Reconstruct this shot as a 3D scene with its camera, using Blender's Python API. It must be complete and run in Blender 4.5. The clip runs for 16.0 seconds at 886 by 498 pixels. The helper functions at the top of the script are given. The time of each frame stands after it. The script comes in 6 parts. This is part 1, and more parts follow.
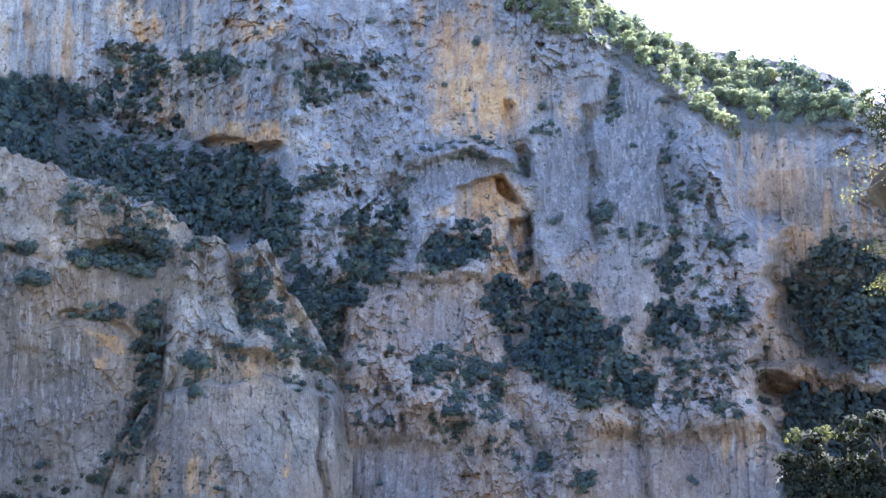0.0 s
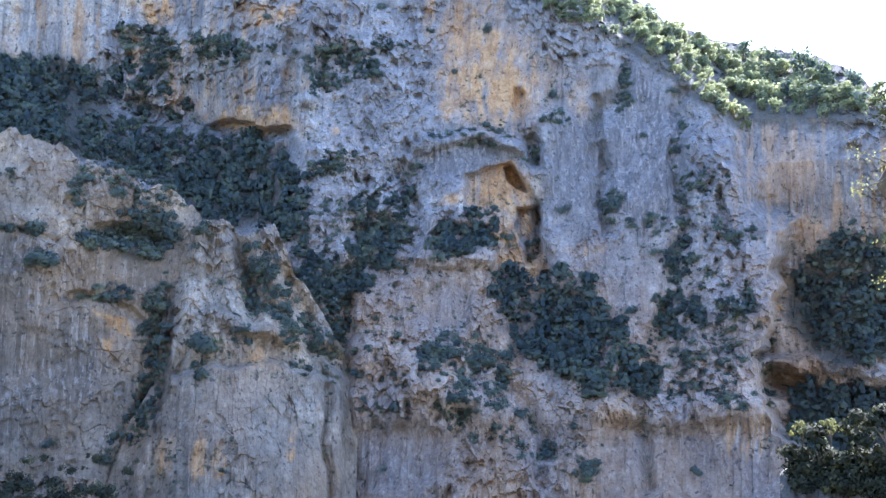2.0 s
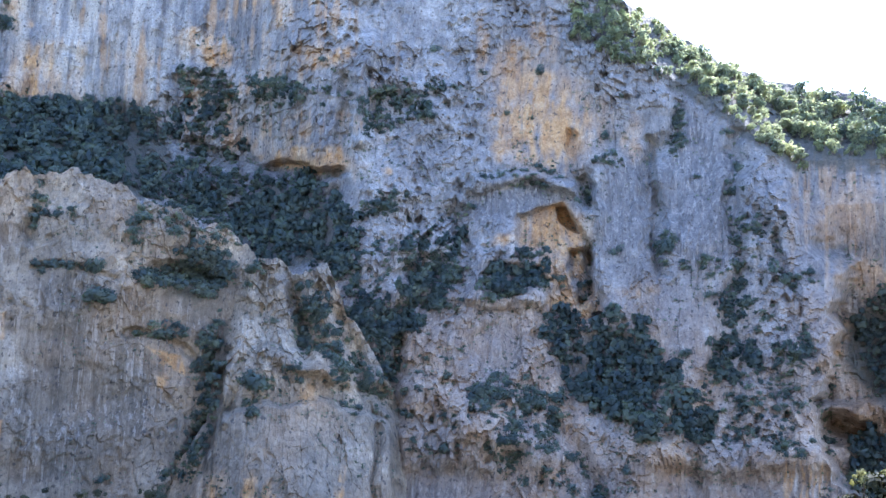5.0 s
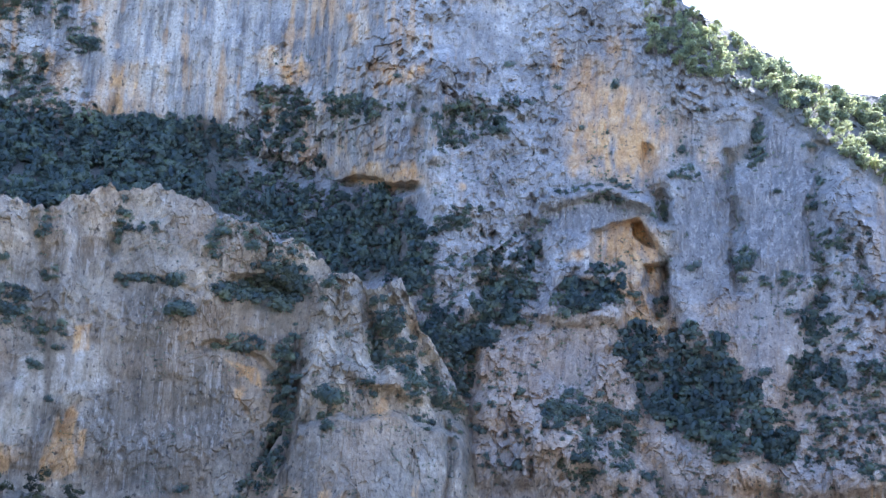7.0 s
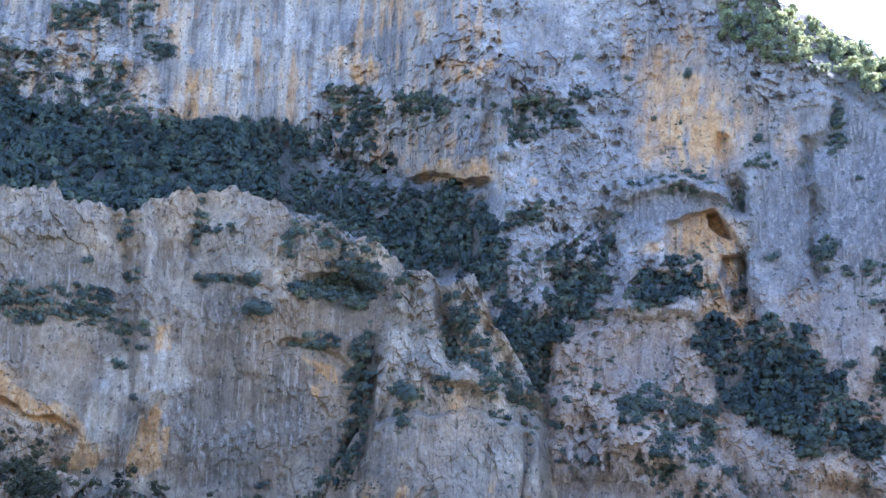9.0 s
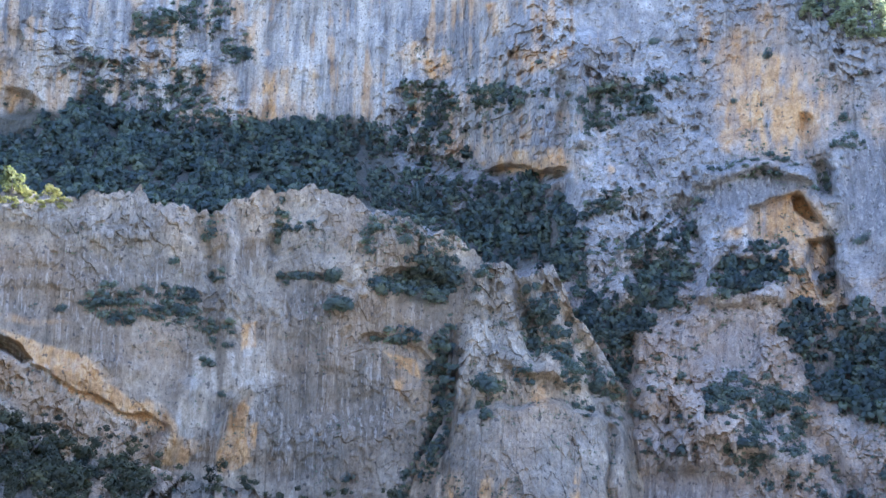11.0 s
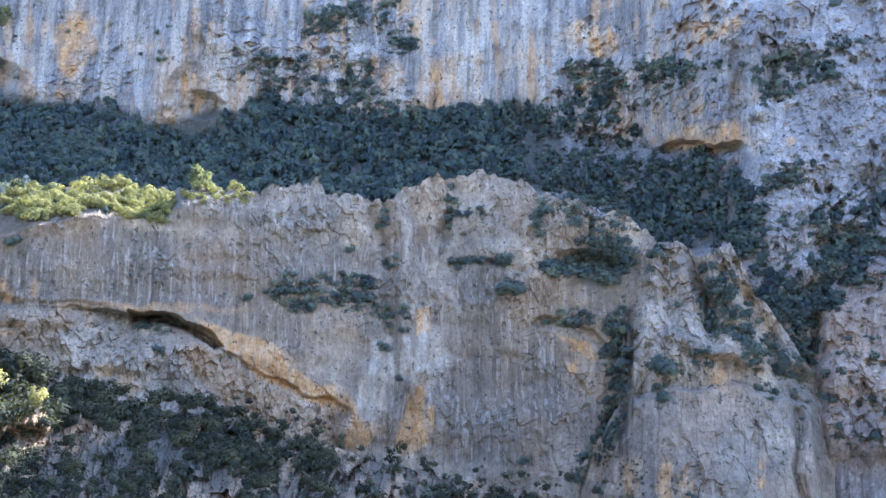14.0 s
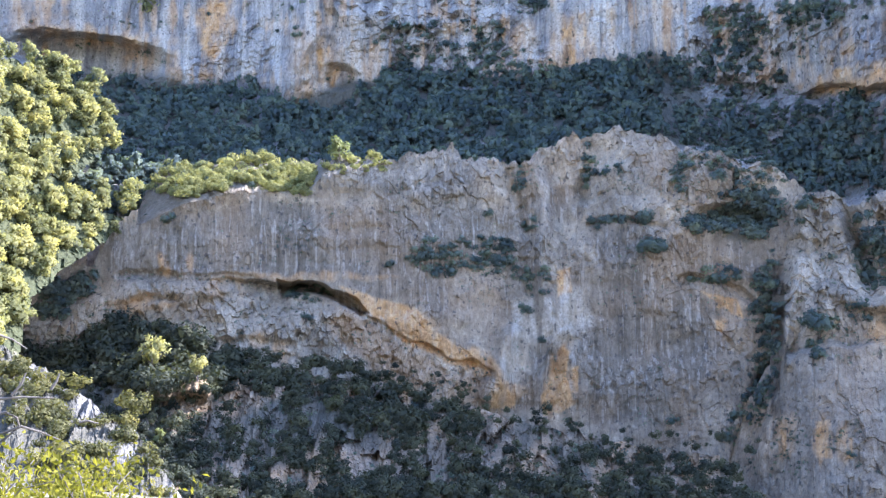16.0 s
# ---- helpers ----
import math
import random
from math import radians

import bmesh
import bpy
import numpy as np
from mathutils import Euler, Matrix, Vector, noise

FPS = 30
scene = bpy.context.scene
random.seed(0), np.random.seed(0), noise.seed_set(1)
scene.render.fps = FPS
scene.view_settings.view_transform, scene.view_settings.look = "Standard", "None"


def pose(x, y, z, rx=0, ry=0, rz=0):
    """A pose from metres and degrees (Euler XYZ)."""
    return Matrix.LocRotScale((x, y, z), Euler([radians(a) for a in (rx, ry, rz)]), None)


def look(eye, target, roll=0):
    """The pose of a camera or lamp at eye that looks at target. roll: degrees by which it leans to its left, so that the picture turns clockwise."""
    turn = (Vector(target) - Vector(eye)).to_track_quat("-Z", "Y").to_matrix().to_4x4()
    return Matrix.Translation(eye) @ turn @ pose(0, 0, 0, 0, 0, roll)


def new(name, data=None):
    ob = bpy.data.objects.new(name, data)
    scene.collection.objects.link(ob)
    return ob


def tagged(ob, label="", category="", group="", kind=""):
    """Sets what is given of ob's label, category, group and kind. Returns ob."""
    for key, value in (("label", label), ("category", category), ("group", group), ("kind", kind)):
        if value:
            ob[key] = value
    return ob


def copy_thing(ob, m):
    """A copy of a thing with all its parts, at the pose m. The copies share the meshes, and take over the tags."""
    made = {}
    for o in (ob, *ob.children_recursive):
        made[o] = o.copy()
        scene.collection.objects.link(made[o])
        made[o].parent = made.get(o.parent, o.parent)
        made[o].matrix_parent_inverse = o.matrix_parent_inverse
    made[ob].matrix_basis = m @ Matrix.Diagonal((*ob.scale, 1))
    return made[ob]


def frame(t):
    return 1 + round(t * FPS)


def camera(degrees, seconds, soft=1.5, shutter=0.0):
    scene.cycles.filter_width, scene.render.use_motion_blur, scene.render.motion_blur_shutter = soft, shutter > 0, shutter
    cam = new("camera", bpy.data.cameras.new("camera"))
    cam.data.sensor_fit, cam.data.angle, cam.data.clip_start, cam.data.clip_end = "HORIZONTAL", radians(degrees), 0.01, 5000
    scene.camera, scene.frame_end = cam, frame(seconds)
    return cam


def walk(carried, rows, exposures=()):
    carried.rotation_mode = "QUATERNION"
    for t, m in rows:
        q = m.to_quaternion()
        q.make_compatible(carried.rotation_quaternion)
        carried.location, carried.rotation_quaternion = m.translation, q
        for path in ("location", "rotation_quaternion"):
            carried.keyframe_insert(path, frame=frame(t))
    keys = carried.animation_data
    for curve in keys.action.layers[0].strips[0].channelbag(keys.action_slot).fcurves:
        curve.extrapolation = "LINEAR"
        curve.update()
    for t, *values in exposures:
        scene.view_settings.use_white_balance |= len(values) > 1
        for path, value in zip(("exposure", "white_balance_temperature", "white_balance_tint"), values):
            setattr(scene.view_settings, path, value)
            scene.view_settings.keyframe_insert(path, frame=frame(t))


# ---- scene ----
# the camera turns on one spot on a terrace across the gorge: seconds, yaw, pitch, roll
cam = camera(48.93, 16.0, soft=1.35)
EYE = 1.65
ROWS = [
    (0.0, 0.000, 7.000, -0.000),
    (0.5, -0.053, 6.485, -0.411),
    (1.0, -0.171, 6.110, -0.687),
    (1.5, -0.019, 5.961, -0.749),
    (2.0, 0.339, 6.234, -0.946),
    (2.5, 0.646, 6.684, -1.254),
    (3.0, 1.002, 7.301, -1.355),
    (3.5, 1.393, 7.542, -1.394),
    (6.0, 5.450, 9.249, -2.291),
    (6.5, 6.687, 9.400, -2.555),
    (7.0, 7.526, 9.265, -2.618),
    (7.5, 9.090, 9.094, -2.721),
    (8.0, 10.300, 9.175, -2.780),
    (8.5, 11.104, 9.026, -2.508),
    (11.0, 16.683, 8.268, -1.297),
    (11.5, 18.364, 8.100, -1.105),
    (12.0, 19.871, 7.644, -0.832),
    (12.5, 21.562, 7.235, -0.936),
    (13.0, 23.348, 7.399, -1.012),
    (13.5, 25.071, 7.476, -1.116),
    (14.0, 26.804, 7.098, -0.967),
    (14.5, 28.776, 6.772, -0.945),
    (15.0, 30.872, 6.421, -0.290),
    (15.5, 33.044, 6.011, -0.136),
    (16.0, 35.118, 4.856, 0.375),
]
walk(cam, [(t, pose(0, 0, EYE, 90 + pitch, roll, yaw)) for t, yaw, pitch, roll in ROWS],
     [(0.0, 2.36, 5450, 22), (3.5, 2.40, 5450, 22), (8.0, 2.38, 5400, 22), (11.0, 2.53, 5480, 22), (13.5, 2.53, 5510, 22), (16.0, 2.46, 5600, 23)])

# ---- light: clear sky, the sun stands behind the cliff ----
SUN_AZ, SUN_EL = 27.0, 42.0
world = bpy.data.worlds.new("sky")
scene.world = world
world.use_nodes = True
sky = world.node_tree.nodes.new("ShaderNodeTexSky")
sky.sky_type, sky.sun_disc = "NISHITA", False
sky.sun_elevation, sky.sun_rotation = radians(SUN_EL), radians(SUN_AZ)
sky.air_density, sky.dust_density, sky.ozone_density = 1.0, 0.7, 1.5
back = world.node_tree.nodes["Background"]
back.inputs["Strength"].default_value = 0.14
world.node_tree.links.new(sky.outputs["Color"], back.inputs["Color"])
lamp = bpy.data.lights.new("sun", "SUN")
lamp.energy, lamp.angle, lamp.color = 3.6, radians(0.53), (1.0, 0.94, 0.84)
sun_way = Vector((math.sin(radians(SUN_AZ)) * math.cos(radians(SUN_EL)), math.cos(radians(SUN_AZ)) * math.cos(radians(SUN_EL)), math.sin(radians(SUN_EL))))
new("sun", lamp).matrix_world = look(sun_way * 900, (0, 0, 0))


# ---- noise on arrays ----
TABLE = np.random.RandomState(7).permutation(512)
TABLE = np.concatenate([TABLE, TABLE, TABLE])


COSINE, SINE = (np.array([f(h * 2 * np.pi / 512) for h in range(512)], np.float32) for f in (math.cos, math.sin))


def perlin(x, y, seed=0):
    x, y = np.asarray(x, np.float32), np.asarray(y, np.float32)
    fx, fy = np.floor(x), np.floor(y)
    xi, yi = fx.astype(np.int32), fy.astype(np.int32)
    xf, yf = x - fx, y - fy
    x0, x1 = TABLE[(xi + seed * 17) & 511], TABLE[(xi + 1 + seed * 17) & 511]
    y0, y1 = yi & 511, (yi + 1) & 511
    h = TABLE[x0 + y0]
    n00 = COSINE[h] * xf + SINE[h] * yf
    h = TABLE[x1 + y0]
    n10 = COSINE[h] * (xf - 1) + SINE[h] * yf
    h = TABLE[x0 + y1]
    n01 = COSINE[h] * xf + SINE[h] * (yf - 1)
    h = TABLE[x1 + y1]
    n11 = COSINE[h] * (xf - 1) + SINE[h] * (yf - 1)
    u, v = xf * xf * xf * (xf * (xf * 6 - 15) + 10), yf * yf * yf * (yf * (yf * 6 - 15) + 10)
    a = n00 + u * (n10 - n00)
    return 1.5 * (a + v * (n01 + u * (n11 - n01) - a))


def turned(x, y, k, seed):
    """The next octave's grid: finer, turned a little and shifted, so that no lines show."""
    c, s, f = math.cos(0.3 + 0.9 * k), math.sin(0.3 + 0.9 * k), 1.93 ** k
    return f * (c * x - s * y) + 3.7 * k + 0.31 * seed, f * (s * x + c * y) - 5.3 * k + 0.47


def fbm(x, y, octaves=4, seed=0, gain=0.5):
    total, amp = 0.0, 1.0
    for k in range(octaves):
        total = total + amp * perlin(*turned(x, y, k, seed), seed + k)
        amp *= gain
    return total


def ridged(x, y, octaves=3, seed=0):
    total, amp = 0.0, 1.0
    for k in range(octaves):
        total = total + amp * (1 - 2 * np.abs(perlin(*turned(x, y, k, seed), seed + k)))
        amp *= 0.5
    return total


def knobs(x, y, seed=0):
    """Rounded knobs with cracks between them: 1 on top, 0 in the cracks."""
    x, y = np.asarray(x, np.float32), np.asarray(y, np.float32)
    fx, fy = np.floor(x), np.floor(y)
    xi, yi, xf, yf = fx.astype(np.int32), fy.astype(np.int32), x - fx, y - fy
    near = np.full(x.shape, 9.0, np.float32)
    for i in (-1, 0, 1):
        column = TABLE[(xi + i + seed * 29) & 511]
        for j in (-1, 0, 1):
            h = TABLE[column + ((yi + j) & 511)]
            np.minimum(near, (SPOT_X[h] + i - xf) ** 2 + (SPOT_Y[h] + j - yf) ** 2, out=near)
    return np.clip(1 - near * 1.15, 0, 1)


def slabs(x, y, seed=0, tilt=0.0):
    """Broken blocks: each cell stands out by its own amount and leans its own way, with sharp steps between; tilt lets them jut out at the bottom."""
    x, y = np.asarray(x, np.float32), np.asarray(y, np.float32)
    fx, fy = np.floor(x), np.floor(y)
    xi, yi, xf, yf = fx.astype(np.int32), fy.astype(np.int32), x - fx, y - fy
    near, out = np.full(x.shape, 9.0, np.float32), np.zeros(x.shape, np.float32)
    for i in (-1, 0, 1):
        column = TABLE[(xi + i + seed * 31) & 511]
        for j in (-1, 0, 1):
            h = TABLE[column + ((yi + j) & 511)]
            dx, dy = SPOT_X[h] + i - xf, SPOT_Y[h] + j - yf
            d = dx * dx + dy * dy
            closer = d < near
            near = np.where(closer, d, near)
            lean = SPOT_X[(h + 7) & 511] + (SPOT_Y[(h + 13) & 511] - 0.5) * dx + (SPOT_X[(h + 29) & 511] - 0.5 + tilt) * dy
            out = np.where(closer, lean, out)
    return out


SPOT_X, SPOT_Y = np.random.RandomState(8).rand(2, 512).astype(np.float32)


def smooth(x, lo, hi):
    t = np.clip((x - lo) / (hi - lo), 0, 1)
    return t * t * (3 - 2 * t)


# ---- materials ----
def material(name):
    mat = bpy.data.materials.new(name)
    mat.use_nodes = True
    tree = mat.node_tree
    return mat, tree, tree.nodes["Principled BSDF"]


def node(tree, kind, **inputs):
    n = tree.nodes.new("ShaderNode" + kind)
    for key, value in inputs.items():
        n.inputs[key.replace("_", " ")].default_value = value
    return n


def noise_at(tree, scale, detail=4.0, stretch=(1, 1, 1), rough=0.55):
    geo = tree.nodes.new("ShaderNodeNewGeometry")
    mp = tree.nodes.new("ShaderNodeMapping")
    mp.inputs["Scale"].default_value = stretch
    tree.links.new(geo.outputs["Position"], mp.inputs["Vector"])
    n = node(tree, "TexNoise", Scale=scale, Detail=detail, Roughness=rough)
    tree.links.new(mp.outputs["Vector"], n.inputs["Vector"])
    return n.outputs["Fac"]


def ramp(tree, fac, stops):
    r = tree.nodes.new("ShaderNodeValToRGB")
    while len(r.color_ramp.elements) < len(stops):
        r.color_ramp.elements.new(0.5)
    for e, (at, c) in zip(r.color_ramp.elements, stops):
        e.position, e.color = at, (*c, 1) if len(c) == 3 else (c[0], c[0], c[0], 1)
    tree.links.new(fac, r.inputs["Fac"])
    return r.outputs["Color"]


def mix(tree, fac, a, b, how="MIX"):
    m = tree.nodes.new("ShaderNodeMix")
    m.data_type, m.blend_type = "RGBA", how
    for socket, value in (("Factor", fac), ("A", a), ("B", b)):
        slot = [s for s in m.inputs if s.name == socket and (s.type == "VALUE" if socket == "Factor" else s.type == "RGBA")][0]
        if isinstance(value, (int, float)):
            slot.default_value = value
        elif isinstance(value, tuple):
            slot.default_value = (*value, 1)
        else:
            tree.links.new(value, slot)
    return [s for s in m.outputs if s.type == "RGBA"][0]


def times_(tree, a, b):
    m = tree.nodes.new("ShaderNodeMath")
    m.operation = "MULTIPLY"
    for slot, value in zip(m.inputs, (a, b)):
        if isinstance(value, (int, float)):
            slot.default_value = value
        else:
            tree.links.new(value, slot)
    return m.outputs[0]


def rock_material(name, tint, film_colour):
    """Limestone: weathered mottling, water streaks down the face, ochre where it broke off."""
    mat, t, bsdf = material(name)
    big = noise_at(t, 0.05, 5.0)
    mid = noise_at(t, 0.30, 9.0, (1, 1, 0.75), 0.74)
    fine = noise_at(t, 1.5, 7.0, (1, 1, 0.85), 0.78)
    streak = noise_at(t, 0.75, 5.0, (1, 1, 0.05), 0.65)
    thin = noise_at(t, 1.3, 4.0, (1, 1, 0.04), 0.6)
    col = ramp(t, mid, [(0.33, (0.215, 0.21, 0.20)), (0.46, (0.315, 0.305, 0.285)), (0.55, (0.40, 0.385, 0.355)), (0.66, (0.56, 0.54, 0.495))])
    col = mix(t, times_(t, ramp(t, big, [(0.4, (0.0,)), (0.6, (1.0,))]), 0.5), col, (0.29, 0.285, 0.275))
    blotch = noise_at(t, 0.12, 8.0, (1, 1, 0.6), 0.72)
    col = mix(t, 0.55, col, ramp(t, blotch, [(0.36, (0.22, 0.22, 0.22)), (0.5, (0.5, 0.5, 0.5)), (0.64, (0.78, 0.77, 0.75))]), "OVERLAY")
    col = mix(t, 1.0, col, tint, "MULTIPLY")
    stain = t.nodes.new("ShaderNodeAttribute")
    stain.attribute_name = "stain"
    rgb = t.nodes.new("ShaderNodeSeparateColor")
    t.links.new(stain.outputs["Color"], rgb.inputs["Color"])
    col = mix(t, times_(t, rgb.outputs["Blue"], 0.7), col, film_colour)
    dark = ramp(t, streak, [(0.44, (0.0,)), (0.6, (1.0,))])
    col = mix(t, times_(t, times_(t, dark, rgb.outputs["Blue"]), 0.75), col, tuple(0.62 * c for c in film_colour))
    pale = ramp(t, thin, [(0.56, (0.0,)), (0.62, (1.0,))])
    col = mix(t, times_(t, times_(t, pale, rgb.outputs["Blue"]), 0.38), col, (0.56, 0.53, 0.47))
    ochre = ramp(t, mid, [(0.32, (0.33, 0.185, 0.085)), (0.5, (0.58, 0.36, 0.165)), (0.68, (0.68, 0.51, 0.32))])
    col = mix(t, rgb.outputs["Red"], col, ochre)
    col = mix(t, rgb.outputs["Green"], col, ramp(t, fine, [(0.3, (0.46, 0.42, 0.345)), (0.7, (0.70, 0.65, 0.55))]))
    col = mix(t, 0.52, col, ramp(t, fine, [(0.34, (0.13, 0.13, 0.13)), (0.45, (0.46, 0.455, 0.45)), (0.58, (0.62, 0.615, 0.60)), (0.68, (0.95, 0.93, 0.90))]), "OVERLAY")
    pits = noise_at(t, 1.1, 3.0, (1, 1, 0.75), 0.5)
    col = mix(t, times_(t, ramp(t, pits, [(0.325, (1.0,)), (0.37, (0.0,))]), 0.75), col, (0.085, 0.08, 0.075))
    col = mix(t, stain.outputs["Alpha"], ramp(t, fine, [(0.3, (0.075, 0.075, 0.06)), (0.7, (0.17, 0.16, 0.125))]), col)
    t.links.new(col, bsdf.inputs["Base Color"])
    bsdf.inputs["Roughness"].default_value = 0.93
    bsdf.inputs["Specular IOR Level"].default_value = 0.2
    b1 = node(t, "Bump", Strength=0.8, Distance=0.35)
    t.links.new(mid, b1.inputs["Height"])
    b2 = node(t, "Bump", Strength=1.0, Distance=0.22)
    t.links.new(fine, b2.inputs["Height"])
    t.links.new(b1.outputs["Normal"], b2.inputs["Normal"])
    t.links.new(b2.outputs["Normal"], bsdf.inputs["Normal"])
    return mat


def soil_material():
    mat, t, bsdf = material("dry_slope")
    col = ramp(t, noise_at(t, 0.4, 6.0), [(0.3, (0.06, 0.06, 0.03)), (0.5, (0.13, 0.115, 0.07)), (0.7, (0.25, 0.23, 0.18))])
    col = mix(t, 0.4, col, ramp(t, noise_at(t, 4.0, 4.0), [(0.3, (0.09, 0.085, 0.055)), (0.7, (0.38, 0.34, 0.28))]))
    t.links.new(col, bsdf.inputs["Base Color"])
    bsdf.inputs["Roughness"].default_value = 0.95
    b = node(t, "Bump", Strength=0.8, Distance=0.1)
    t.links.new(noise_at(t, 3.0, 6.0), b.inputs["Height"])
    t.links.new(b.outputs["Normal"], bsdf.inputs["Normal"])
    return mat


def leaf_material(name, dark, light, glow=0.3, tint=(1.25, 1.3, 0.6), low=0.72):
    """Matt leaves that let some light through; every clump has its own shade of green."""
    mat, t, bsdf = material(name)
    geo = t.nodes.new("ShaderNodeNewGeometry")
    bsdf.inputs["Specular IOR Level"].default_value = 0.1
    island = ramp(t, geo.outputs["Random Per Island"], [(0.0, dark), (1.0, light)])
    patch = ramp(t, noise_at(t, 0.3, 2.0), [(0.35, (low, 1.04 * low, 1.06 * low)), (0.65, (1.2, 1.16, 1.0))])
    col = mix(t, 1.0, island, patch, "MULTIPLY")
    whole = t.nodes.new("ShaderNodeAttribute")
    whole.attribute_name = "plant"
    col = mix(t, 1.0, col, ramp(t, whole.outputs["Fac"], [(0.0, (0.45, 0.50, 0.58)), (0.5, (0.95, 1.0, 1.0)), (1.0, (1.6, 1.5, 1.15))]), "MULTIPLY")
    t.links.new(col, bsdf.inputs["Base Color"])
    bsdf.inputs["Roughness"].default_value = 0.75
    through_leaf = t.nodes.new("ShaderNodeBsdfTranslucent")
    t.links.new(mix(t, 1.0, col, tint, "MULTIPLY"), through_leaf.inputs["Color"])
    blend = t.nodes.new("ShaderNodeMixShader")
    blend.inputs["Fac"].default_value = glow
    t.links.new(bsdf.outputs["BSDF"], blend.inputs[1])
    t.links.new(through_leaf.outputs["BSDF"], blend.inputs[2])
    t.links.new(blend.outputs["Shader"], t.nodes["Material Output"].inputs["Surface"])
    return mat


def bark_material():
    mat, t, bsdf = material("bark")
    t.links.new(ramp(t, noise_at(t, 6.0, 5.0, (1, 1, 0.2)), [(0.3, (0.09, 0.075, 0.06)), (0.7, (0.28, 0.25, 0.21))]), bsdf.inputs["Base Color"])
    bsdf.inputs["Roughness"].default_value = 0.9
    return mat


def undergrowth_material():
    """Dry grass and low bushes, with a little bare ground."""
    mat, t, bsdf = material("undergrowth")
    col = ramp(t, noise_at(t, 0.35, 6.0), [(0.32, (0.03, 0.04, 0.015)), (0.52, (0.06, 0.075, 0.03)), (0.68, (0.10, 0.105, 0.05)), (0.76, (0.36, 0.33, 0.26))])
    col = mix(t, 0.35, col, ramp(t, noise_at(t, 2.5, 5.0), [(0.35, (0.04, 0.05, 0.02)), (0.65, (0.11, 0.115, 0.055))]))
    t.links.new(col, bsdf.inputs["Base Color"])
    bsdf.inputs["Roughness"].default_value = 0.95
    b = node(t, "Bump", Strength=1.0, Distance=0.5)
    t.links.new(noise_at(t, 1.2, 6.0), b.inputs["Height"])
    t.links.new(b.outputs["Normal"], bsdf.inputs["Normal"])
    return mat


def boulder_material():
    """Weathered grey-brown limestone seen close by; its backlit shade is put into the dark colour."""
    mat, t, bsdf = material("boulder")
    big, fine = noise_at(t, 1.4, 6.0, (1, 1, 0.6), 0.65), noise_at(t, 9.0, 6.0, (1, 1, 0.5), 0.7)
    # kept dark: the shade on the backlit side is in these colours
    col = ramp(t, big, [(0.32, (0.055, 0.045, 0.03)), (0.5, (0.105, 0.088, 0.06)), (0.68, (0.19, 0.165, 0.125))])
    col = mix(t, 0.5, col, ramp(t, fine, [(0.3, (0.2, 0.2, 0.2)), (0.7, (0.75, 0.74, 0.7))]), "OVERLAY")
    t.links.new(col, bsdf.inputs["Base Color"])
    bsdf.inputs["Roughness"].default_value = 0.95
    bsdf.inputs["Specular IOR Level"].default_value = 0.2
    b = node(t, "Bump", Strength=1.0, Distance=0.08)
    t.links.new(big, b.inputs["Height"])
    c = node(t, "Bump", Strength=0.8, Distance=0.02)
    t.links.new(fine, c.inputs["Height"])
    t.links.new(b.outputs["Normal"], c.inputs["Normal"])
    t.links.new(c.outputs["Normal"], bsdf.inputs["Normal"])
    return mat


ROCK = rock_material("grey_limestone", (0.93, 0.93, 0.92), (0.208, 0.206, 0.203))
WARM_ROCK = rock_material("brown_limestone", (1.0, 0.90, 0.735), (0.212, 0.188, 0.15))
SOIL, BARK = soil_material(), bark_material()
UNDERGROWTH = undergrowth_material()
# distance haze put into the colour: brighter and bluer than the leaves are
LEAF = leaf_material("hazed_holm_oak_leaves", (0.152, 0.188, 0.193), (0.170, 0.208, 0.212), 0.42, low=0.78)
SCRUB_LEAF = leaf_material("scrub_leaves", (0.074, 0.082, 0.064), (0.098, 0.106, 0.082), 0.3, low=0.6)
OLIVE = leaf_material("olive_leaves", (0.115, 0.11, 0.05), (0.215, 0.2, 0.1), 0.35)
# also on the gully's oaks and bushes, where shade is put into the colour
JUNIPER_AND_SHADED = leaf_material("juniper_and_shaded_leaves", (0.03, 0.036, 0.024), (0.065, 0.07, 0.045), 0.15)
# for young trees in the sun: sunlight put into a brighter green
BRIGHT = leaf_material("lit_young_leaves", (0.20, 0.215, 0.10), (0.32, 0.325, 0.17), 0.45, (1.15, 1.2, 0.75))
# the far ridge's haze and backlight are put into this paler green
FAR_LEAF = leaf_material("hazed_backlit_leaves", (0.34, 0.355, 0.24), (0.50, 0.51, 0.37), 0.65, (1.15, 1.2, 0.95), 0.7)
BOX = leaf_material("box_leaves", (0.15, 0.14, 0.022), (0.37, 0.325, 0.06), 0.4)
# lit copy of the oak leaves: sunlight put into a paler, yellower colour
SUNNY_LEAF = leaf_material("oak_leaves_lit_colour", (0.24, 0.238, 0.115), (0.41, 0.395, 0.205), 0.5, (1.2, 1.2, 0.8))


